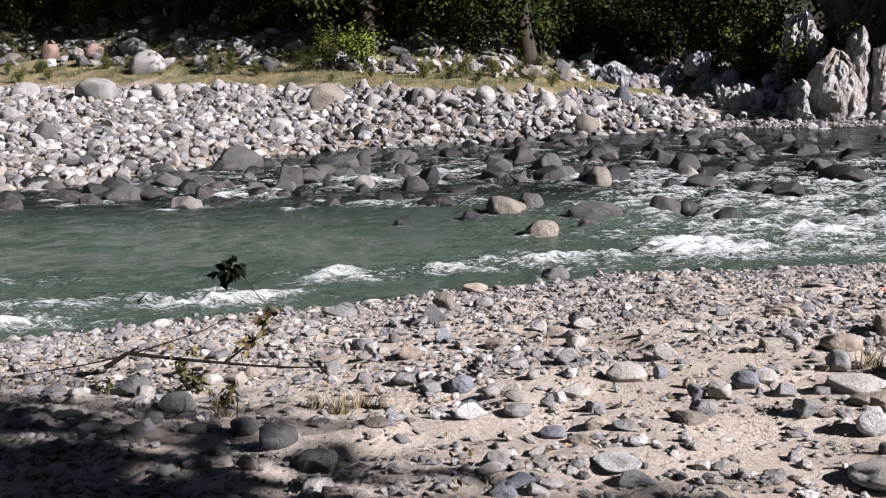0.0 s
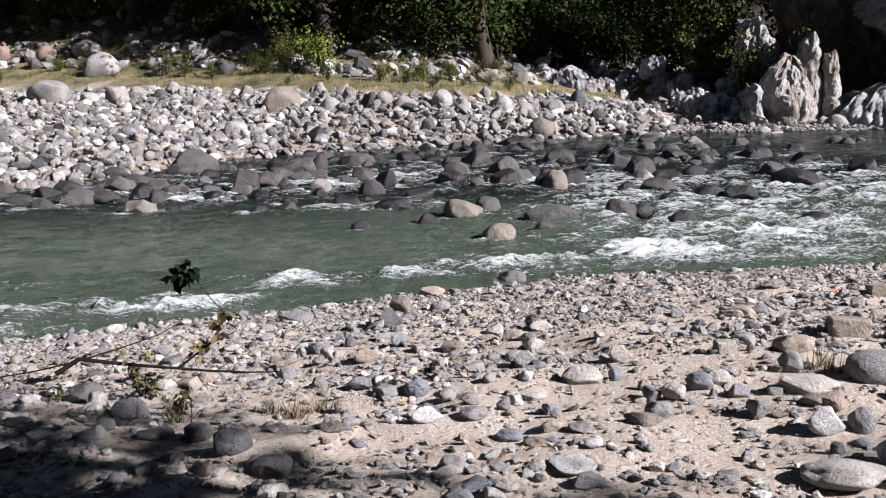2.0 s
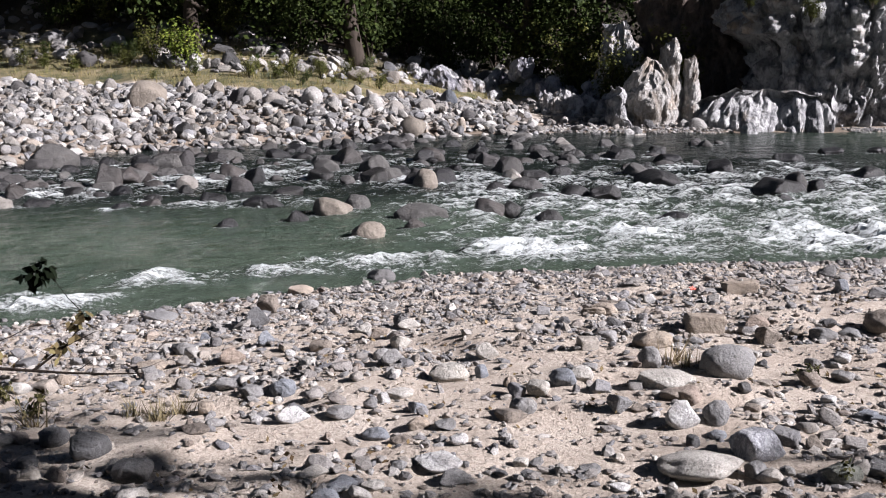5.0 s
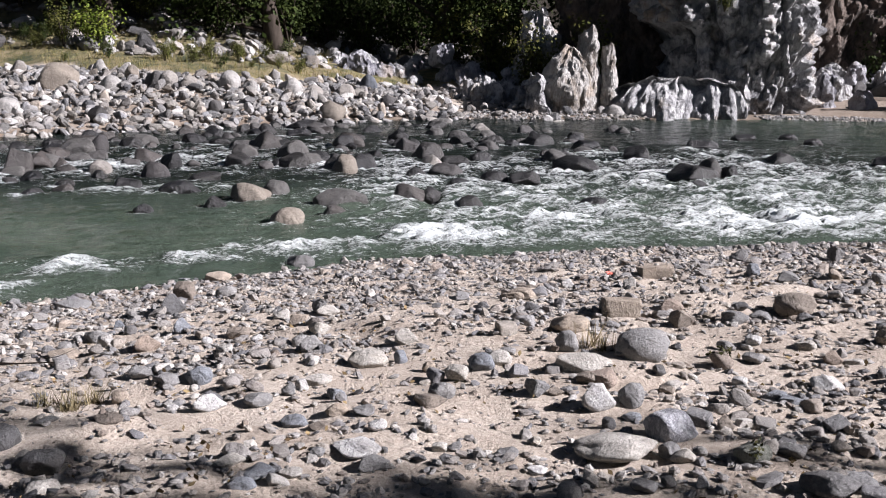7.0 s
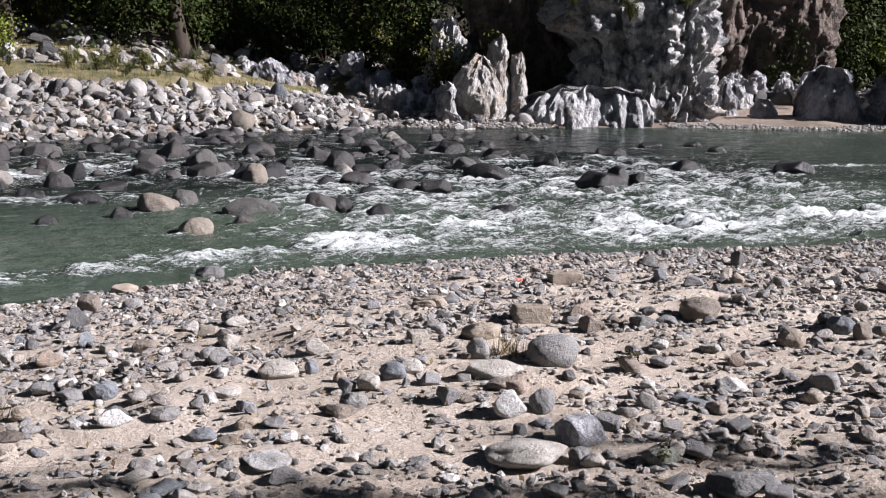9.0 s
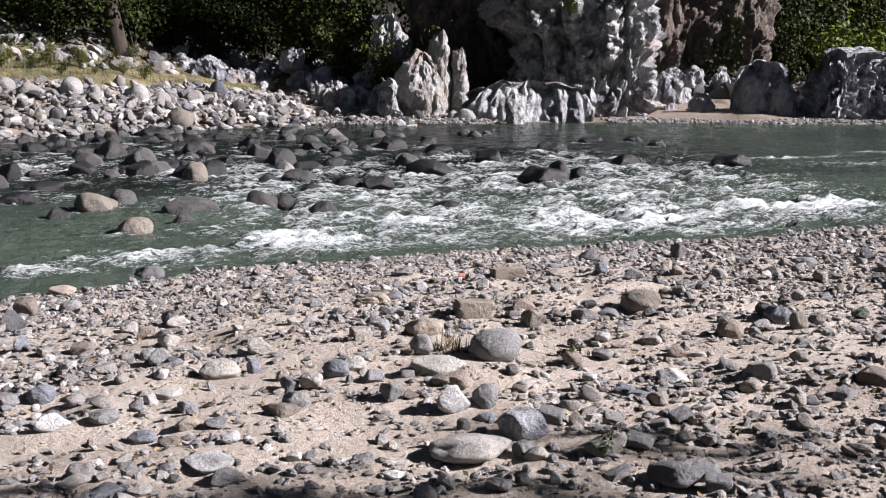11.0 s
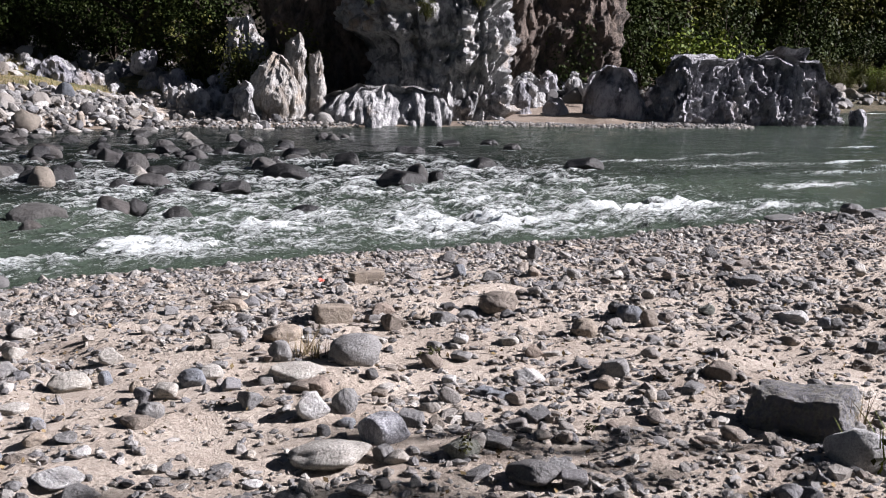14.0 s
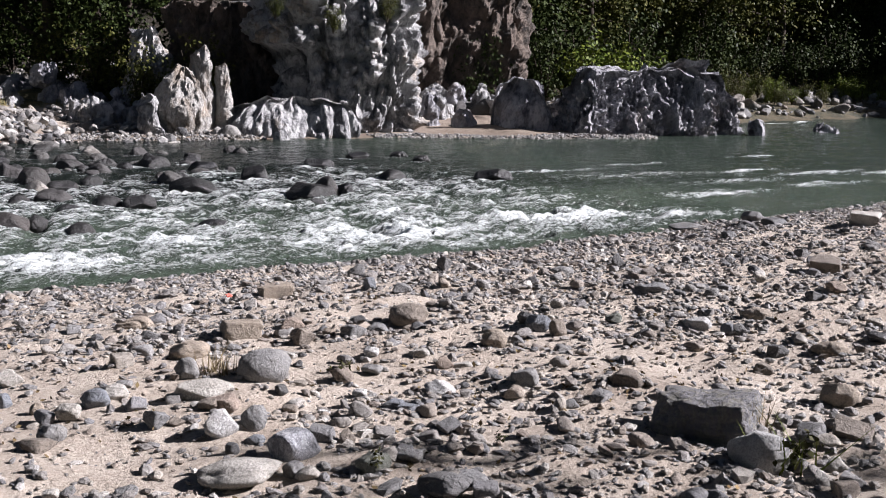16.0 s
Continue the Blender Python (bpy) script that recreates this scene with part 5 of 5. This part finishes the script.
def leaves_mesh(name, centres, spread, per, size, mat, rng, droop=0.3):
    """Clumps of small leaves round the centres, each leaf facing outward from its clump."""
    n = len(centres) * per
    away = rng.normal(0, 1, (n, 3))
    c = np.repeat(np.array(centres), per, 0) + away * spread
    face = away / np.linalg.norm(away, axis=1)[:, None] + (0, 0, 0.55) + rng.normal(0, 0.24, (n, 3))
    d = np.cross(face, rng.normal(0, 1, (n, 3)))
    d[:, 2] -= droop * 0.5
    d /= np.linalg.norm(d, axis=1)[:, None]
    e = np.cross(face, d)
    e /= np.linalg.norm(e, axis=1)[:, None]
    L = (size * rng.uniform(0.6, 1.4, n))[:, None]
    V = np.stack([c, c + d * L * 0.5 + e * L * 0.3, c + d * L, c + d * L * 0.5 - e * L * 0.3], 1).reshape(-1, 3)
    return mesh_from(name, V, np.arange(4 * n).reshape(n, 4), mat, False)


def make_tree(seed, height, spread, low, clumps, per, leaf, leaf_mat, label):
    """A tree with tapering trunk, limbs and an uneven crown of leaf clumps."""
    r = random.Random(seed)
    rg = np.random.RandomState(seed)
    root = tagged(new("tree", None), label, "tree", "trees of the river wood")
    pts = [Vector((0.25 * math.sin(i * 0.9 + seed), 0.25 * math.cos(i * 0.7 + seed), height * i / 6 - 0.3)) for i in range(7)]
    part("trunk", limbs_mesh("trunk", [tube(pts, [0.035 * height * (1 - 0.13 * i) for i in range(7)], 8)], BARK), root)
    tubes, centres = [], []
    for i in range(11):
        a = r.uniform(0, 6.283)
        z0 = height * r.uniform(low, 0.85)
        start = Vector((0.2 * math.sin(z0), 0.2 * math.cos(z0), z0))
        reach = spread * r.uniform(0.6, 1.0) * (1.15 - 0.5 * z0 / height)
        tip = start + Vector((math.cos(a) * reach, math.sin(a) * reach, r.uniform(-0.05, 0.35) * reach))
        mid = start.lerp(tip, 0.5) + Vector((0, 0, 0.12 * reach))
        tubes.append(tube([start, mid, tip], [0.012 * height, 0.007 * height, 0.002 * height], 5))
        for _ in range(clumps // 11):
            t = r.uniform(0.3, 1.08)
            p = start.lerp(tip, t)
            j = 0.16 * spread
            centres.append((p.x + r.gauss(0, j), p.y + r.gauss(0, j), p.z + r.gauss(0, j) + 0.1 * reach))
    for limb in tubes:
        part("limb", limbs_mesh("limb", [limb], BARK), root)
    part("crown", leaves_mesh("crown", centres, 0.062 * spread + 0.06, per, leaf, leaf_mat, rg), root)
    return root


def make_shrub(seed, height, clumps, per, leaf, leaf_mat, label):
    r = random.Random(seed)
    rg = np.random.RandomState(seed)
    root = tagged(new("shrub", None), label, "shrub", "shrubs along the far bank")
    tubes, centres = [], []
    for i in range(9):
        a = r.uniform(0, 6.283)
        lean = r.uniform(0.1, 0.7)
        tip = Vector((math.cos(a) * lean * height * 0.8, math.sin(a) * lean * height * 0.8, height * r.uniform(0.55, 1.0)))
        tubes.append(tube([Vector((0, 0, -0.1)), tip * 0.5 + Vector((0, 0, 0.08 * height)), tip], [0.02 * height, 0.012 * height, 0.004 * height], 5))
        for _ in range(clumps // 9):
            p = tip * r.uniform(0.25, 1.05)
            centres.append((p.x + r.gauss(0, 0.1 * height), p.y + r.gauss(0, 0.1 * height), max(0.05, p.z + r.gauss(0, 0.07 * height))))
    for stem in tubes:
        part("stem", limbs_mesh("stem", [stem], BARK), root)
    part("foliage", leaves_mesh("foliage", centres, 0.06 * height + 0.03, per, leaf, leaf_mat, rg), root)
    return root


plant = random.Random(5)


def set_down(thing, x, y, scale=1.0, z=None):
    h = float(ground_height(x, y)) if z is None else z
    ob = copy_thing(thing, Matrix.Translation((x, y, h)) @ Matrix.Rotation(plant.uniform(0, 6.28), 4, "Z"))
    ob.scale = (scale, scale, scale * plant.uniform(0.9, 1.15))
    return ob


def crest(x):
    return float(np.interp(x, CREST_X, CREST_Y))


TREES = [make_tree(40 + i, 7.0, 2.6, 0.06, 165, 30, 0.145, (LEAF, LEAF, OLIVE)[i % 3], ("dark green leafy tree at the edge of the wood", "dark green leafy tree at the edge of the wood", "olive-leaved tree at the edge of the wood")[i % 3]) for i in range(5)]
TALL = [make_tree(50 + i, 11.0, 3.6, 0.08, 110, 62, 0.17, (LEAF, OLIVE)[i], "tall dark tree deep in the wood") for i in range(2)]
SHRUBS = [make_shrub(60 + i, 2.2, 99, 14, 0.12, (LEAF, OLIVE, LEAF, OLIVE)[i], ("dark green shrub", "olive-green shrub catching the sun", "dark green shrub", "olive-green shrub catching the sun")[i] + " at the wood's edge") for i in range(4)]
FRESH = make_shrub(70, 2.0, 99, 15, 0.125, BRIGHT, "fresh green leafy bush in the sun")
originals = TREES + TALL + SHRUBS + [FRESH]
for row, (off, gap) in enumerate(((9.3, 2.4), (12.0, 3.0), (16.0, 4.0))):
    x = -28.0 - 3 * row
    while x < 72 + 5 * row:
        px, py = x + plant.uniform(-0.8, 0.8), crest(x) + off + plant.uniform(-1.6, 1.4)
        if row or not 13.0 < px < 29:
            # x -1 to 14: dark leaf colours only, in place of the hollow's shade
            set_down((plant.choice((TREES[0], TREES[1], TREES[3])) if -1 < px < 14 else plant.choice(TREES)) if row == 0 else (TALL[0] if px < 22 else plant.choice(TALL)), px, py + (3 if 14 < px < 30 else 0), plant.uniform(0.85, 1.7) if row == 0 else plant.uniform(0.9, 1.4))
        x += gap
x = -30.0
while x < 13:
    # past x -1 only dark-leaved shrubs, whose colour stands for the hollow's shade
    set_down(SHRUBS[1] if -6 < x < -1 and plant.random() < 0.7 else SHRUBS[plant.choice((0, 2))] if x > -1 else plant.choice(SHRUBS), x + plant.uniform(-0.5, 0.5), crest(x) + plant.uniform(7.5, 9.5), plant.uniform(0.7, 1.35))
    x += plant.uniform(0.7, 1.5)
x = -30.0
while x < 14:
    set_down(SHRUBS[plant.choice((0, 2))], x + plant.uniform(-0.5, 0.5), crest(x) + plant.uniform(9.5, 13.0), plant.uniform(1.3, 2.2))
    x += plant.uniform(0.6, 1.1)
for x, y, s in ((13.4, 42.0, 1.2), (15.2, 42.6, 1.3), (12.2, 43.4, 1.1), (10.6, 45.0, 1.2)):
    set_down(TREES[plant.choice((0, 1, 3))], x, y, s)
for x, y, s in ((12.7, 36.7, 0.8), (13.7, 36.3, 0.7), (12.0, 37.3, 0.9)):
    set_down(SHRUBS[1], x, y, s)
for i in range(46):
    px = plant.uniform(-22, 4)
    set_down(plant.choice((SHRUBS[1], SHRUBS[3], SHRUBS[0])), px, crest(px) + plant.uniform(0.8, 7.5), plant.uniform(0.14, 0.32))
set_down(FRESH, -2.9, 41.0, 0.85)
set_down(SHRUBS[1], -4.0, 41.5, 0.6)
for x, y, s in ((0.4, 37.6, 0.3), (1.0, 37.9, 0.34), (-0.5, 38.2, 0.3), (1.9, 38.0, 0.28), (-8.0, 42.5, 0.3), (-8.8, 43.0, 0.34), (-6.9, 42.0, 0.28), (-5.0, 41.5, 0.3)):
    set_down(SHRUBS[1], x, y, s)
for x, y, z, s in ((13.25, 35.3, None, 1.2), (11.6, 40.2, None, 1.1), (16.5, 31.7, 3.3, 0.4), (18.2, 31.2, 3.7, 0.35), (14.8, 32.4, 3.7, 0.3)):
    set_down(SHRUBS[3] if z else SHRUBS[1], x, y, s, z)
set_down(SHRUBS[1], 11.0, 44.0, 1.1)
for x, y, s in ((30.6, 32.9, 1.25), (31.4, 32.2, 1.1), (29.6, 34.0, 1.5), (29.0, 33.0, 1.3), (33.6, 32.9, 0.75), (34.6, 33.5, 0.7)):
    set_down(FRESH, x, y, s)
for i in range(70):
    set_down(FRESH if plant.random() < 0.55 else SHRUBS[1], plant.uniform(36, 62), plant.uniform(36.6, 41.0), plant.uniform(0.25, 0.6))
for i in range(44):
    px = plant.uniform(29, 68)
    set_down(SHRUBS[plant.choice((0, 2))], px, crest(px) + plant.uniform(3.5, 8.0), plant.uniform(0.9, 1.7))
for i in range(10):
    set_down(SHRUBS[plant.choice((0, 2))], plant.uniform(22, 36), plant.uniform(36, 41), plant.uniform(0.8, 1.4))

# trees on the near bank, out of sight behind the camera's right shoulder, which shade the foreground
SHADE = make_tree(90, 7.5, 3.4, 0.42, 275, 50, 0.215, LEAF, "leafy tree on the near bank casting shade over the sand")
originals.append(SHADE)
for x, y, s, turn in ((5.44, -2.53, 1.37, 47), (5.90, -2.77, 1.35, 47), (6.82, -3.44, 0.98, 321), (6.19, -2.62, 0.80, 328), (10.93, -4.63, 0.87, 171), (4.58, -2.71, 0.98, 268), (9.00, -2.75, 0.80, 120), (7.30, -2.35, 0.72, 200)):
    ob = copy_thing(SHADE, pose(x, y, float(ground_height(x, y)), 0, 0, turn))
    ob.scale = (s, s, s)
for x, y, s in ((-9, -9, 1.4), (-2, -11, 1.5), (6, -14, 1.5), (15, -13, 1.6), (-15, -6, 1.5)):
    set_down(TALL[0], x, y, s)
for ob in originals:
    for child in ob.children_recursive:
        bpy.data.objects.remove(child)
    bpy.data.objects.remove(ob)


def grass_mesh(name, x, y, height, mat, rng, sprawl=0.35):
    n = len(x)
    z = ground_height(x, y)
    a, lean = rng.uniform(0, 6.283, n), rng.normal(0, sprawl, n)
    h = height * rng.uniform(0.5, 1.3, n)
    base, tip = np.stack([x, y, z - 0.01], -1), np.stack([x + np.cos(a) * lean * h, y + np.sin(a) * lean * h, z + h], -1)
    side = np.stack([-np.sin(a), np.cos(a), 0 * a], -1) * (0.02 * h + 0.0015)[:, None]
    V = np.stack([base - side, base + side, tip], 1).reshape(-1, 3)
    return mesh_from(name, V, np.arange(3 * n).reshape(n, 3), mat, False)


n = 26000
x = rng.uniform(-28, 13, n)
y = np.interp(x, CREST_X, CREST_Y) + 0.3 + 8.5 * rng.rand(n)
thick = soft_noise(x * 0.6, y * 0.6, 41) > 0.42
tagged(new("terrace_grass", grass_mesh("terrace_grass", x[thick], y[thick], 0.22, DRY_GRASS, rng, 0.9)), "dry yellow-green grass on the terrace", "grass", kind="stuff")


# ---- dead branch lying on the stones, with withered leaves ----
def limb(name, points, thick, parent, mat=TWIG):
    r = [thick * (1 - 0.75 * i / (len(points) - 1)) for i in range(len(points))]
    return part(name, limbs_mesh(name, [tube([Vector(p) for p in points], r, 6)], mat), parent)


def leaf_blades(name, centres, size, mat, parent, seed, spread=0.03, per=6):
    for k, c in enumerate(centres):
        part(name, leaves_mesh(name, [c], spread, per, size, mat, np.random.RandomState(seed + 20 * k)), parent)


branch = tagged(new("dead_branch", None), "dry forked branch with withered leaves lying across stones", "branch")
limb("stem", [(-1.90, 5.85, 0.90), (-1.78, 5.89, 0.97), (-1.65, 5.92, 0.94), (-1.48, 5.97, 0.90), (-1.28, 6.02, 0.86), (-1.11, 6.05, 0.83), (-0.89, 6.09, 0.80), (-0.70, 6.11, 0.79)], 0.016, branch)
limb("side_branch", [(-1.27, 6.02, 0.86), (-1.20, 6.03, 0.91), (-1.10, 6.05, 0.98), (-0.94, 6.08, 1.05)], 0.010, branch)
limb("side_branch", [(-1.78, 5.89, 0.96), (-1.56, 5.95, 1.01), (-1.37, 6.00, 1.06), (-1.23, 6.03, 1.13)], 0.006, branch)
limb("side_branch", [(-1.78, 5.89, 0.96), (-2.00, 5.82, 0.93), (-2.25, 5.72, 0.92), (-2.41, 5.66, 0.91)], 0.006, branch)
limb("twig", [(-1.10, 6.05, 0.98), (-1.03, 6.06, 1.07), (-1.00, 6.07, 1.16), (-1.07, 6.06, 1.25), (-1.13, 6.05, 1.35), (-1.12, 6.05, 1.42), (-1.18, 6.04, 1.46)], 0.004, branch)
for i in range(9):
    k = i / 8
    a = (-1.85 + 1.1 * k, 5.87 + 0.22 * k, 0.95 - 0.13 * k)
    limb("twig", [a, (a[0] + pick.uniform(-0.1, 0.12), a[1] + pick.uniform(-0.05, 0.05), a[2] + pick.uniform(0.0, 0.07)), (a[0] + pick.uniform(-0.15, 0.22), a[1] + pick.uniform(-0.1, 0.1), a[2] + pick.uniform(0.02, 0.13))], 0.003, branch)
WITHERED = leaf_material("withered_leaves", [(0.03, 0.025, 0.015), (0.07, 0.055, 0.03), (0.10, 0.09, 0.045)], 0.7)
# green leaf whose shade is put into a near-black colour
SHADED_LEAF = leaf_material("shaded_green_leaf", [(0.002, 0.004, 0.002), (0.005, 0.008, 0.004)], 0.9)
leaf_blades("withered_leaf", [(-1.02, 6.06, 1.10), (-1.0, 6.07, 1.15), (-1.05, 6.06, 1.05), (-1.12, 6.05, 0.99), (-1.16, 6.04, 0.95)], 0.06, WITHERED, branch, 3, 0.022, 9)
leaf_blades("withered_leaf", [(-1.56, 5.95, 0.98), (-1.5, 5.96, 0.95), (-1.43, 5.97, 0.95)], 0.05, WITHERED, branch, 4, 0.025, 7)
leaf_blades("green_leaf", [(-1.21, 6.03, 1.42), (-1.25, 6.02, 1.40), (-1.17, 6.04, 1.43), (-1.23, 6.03, 1.385)], 0.07, SHADED_LEAF, branch, 5, 0.022, 12)


# ---- weeds and dry tufts among the stones ----
STRAW = leaf_material("straw", [(0.075, 0.060, 0.038), (0.195, 0.158, 0.105), (0.270, 0.225, 0.150)], 0.85)


def tuft(x, y, height, blades, mat, label, seed):
    rg = np.random.RandomState(seed)
    me = grass_mesh("grass_tuft", x + rg.normal(0, 0.25 * height, blades), y + rg.normal(0, 0.2 * height, blades), height, mat, rg, 0.9)
    tagged(new("grass_tuft", me), label, "grass", "tufts on the near bank")


SPRIG = leaf_material("weed_leaves", [(0.025, 0.028, 0.012), (0.05, 0.05, 0.022), (0.08, 0.07, 0.035)])


def weed(x, y, height, seed, label="small green weed growing between stones"):
    rg, r = np.random.RandomState(seed), random.Random(seed)
    root = tagged(new("weed", None), label, "weed", "weeds on the near bank")
    z = float(ground_height(x, y))
    tips = []
    for _ in range(6):
        tip = (x + r.gauss(0, 0.35 * height), y + r.gauss(0, 0.35 * height), z + height * r.uniform(0.5, 1.1))
        limb("stalk", [(x, y, z - 0.01), ((x + tip[0]) / 2, (y + tip[1]) / 2, z + 0.6 * (tip[2] - z)), tip], 0.003, root, BARK)
        tips += [tip, tuple(0.6 * a + 0.4 * b for a, b in zip(tip, (x, y, z)))]
    part("foliage", leaves_mesh("foliage", tips, 0.1 * height, 7, 0.28 * height, SPRIG, rg), root)


tuft(2.17, 5.50, 0.12, 50, STRAW, "dry straw-coloured grass tuft between stones", 20)
tuft(-0.54, 5.22, 0.10, 70, STRAW, "flattened dry grass and twigs on sand", 21)
tuft(-0.44, 5.36, 0.10, 60, STRAW, "flattened dry grass and twigs on sand", 22)
tuft(-0.66, 5.24, 0.09, 50, STRAW, "flattened dry grass and twigs on sand", 23)
tuft(3.72, 2.86, 0.20, 26, BRIGHT, "sparse green grass blades beside a smooth stone", 24)
tuft(4.00, 3.25, 0.16, 22, STRAW, "dry grass blades behind a smooth stone", 25)
tuft(-1.13, 5.25, 0.14, 30, STRAW, "dry weed stalks at the edge of the shade", 26)
tuft(2.21, 5.37, 0.10, 40, STRAW, "dry straw-coloured grass tuft between stones", 27)
weed(-1.60, 6.28, 0.10, 50)
weed(-1.38, 5.80, 0.10, 51)
weed(-1.14, 5.44, 0.13, 52)
weed(2.21, 3.73, 0.07, 53)
weed(3.77, 2.88, 0.14, 54)
weed(-1.45, 5.85, 0.09, 55)
weed(-1.94, 5.91, 0.09, 56)
weed(2.83, 5.18, 0.08, 57)
weed(2.89, 3.79, 0.05, 58)

# ---- litter ----
scrap = bmesh.new()
bmesh.ops.create_grid(scrap, x_segments=8, y_segments=5, size=0.5)
for v in scrap.verts:
    v.co = Vector((v.co.x * 0.06, v.co.y * 0.03, 0.02 * noise.noise(v.co * 5)))
bmesh.ops.solidify(scrap, geom=scrap.faces[:], thickness=0.003)
scrap_mesh = bpy.data.meshes.new("plastic_scrap")
scrap.to_mesh(scrap_mesh)
scrap.free()
red, nodes, links, shader = material("faded_red_plastic")
fade = noise_node(nodes, links, 60, 4, 0.6)
tint = ramp(nodes, [(0.3, (0.45, 0.05, 0.03)), (0.7, (0.62, 0.12, 0.08))])
links.new(fade.outputs["Fac"], tint.inputs["Fac"])
links.new(tint.outputs["Color"], shader.inputs["Base Color"])
shader.inputs["Roughness"].default_value = 0.5
scrap_mesh.materials.append(red)
litter = new("plastic_scrap", scrap_mesh)
litter.matrix_basis = pose(2.98, 7.19, 0.90, 25, 10, 40)
tagged(litter, "crumpled faded red scrap of plastic among pebbles", "litter")

# ---- dead leaves and bits of twig blown over the sand ----
n = 2600
x, y = rng.uniform(-3.5, 7, n), rng.uniform(2.6, 8.5, n)
some = soft_noise(x * 0.9, y * 1.2, 51) + 0.25 * rng.rand(n) > 0.62
bits = np.stack([x[some], y[some], ground_height(x[some], y[some]) + 0.006], -1)
DEBRIS = leaf_material("dead_leaf_bits", [(0.05, 0.035, 0.022), (0.12, 0.085, 0.05), (0.20, 0.15, 0.09)], 0.9)
tagged(new("leaf_litter", leaves_mesh("leaf_litter", bits, 0.004, 2, 0.03, DEBRIS, rng)), "dry brown leaf and twig bits on sand", "leaf litter", kind="stuff")
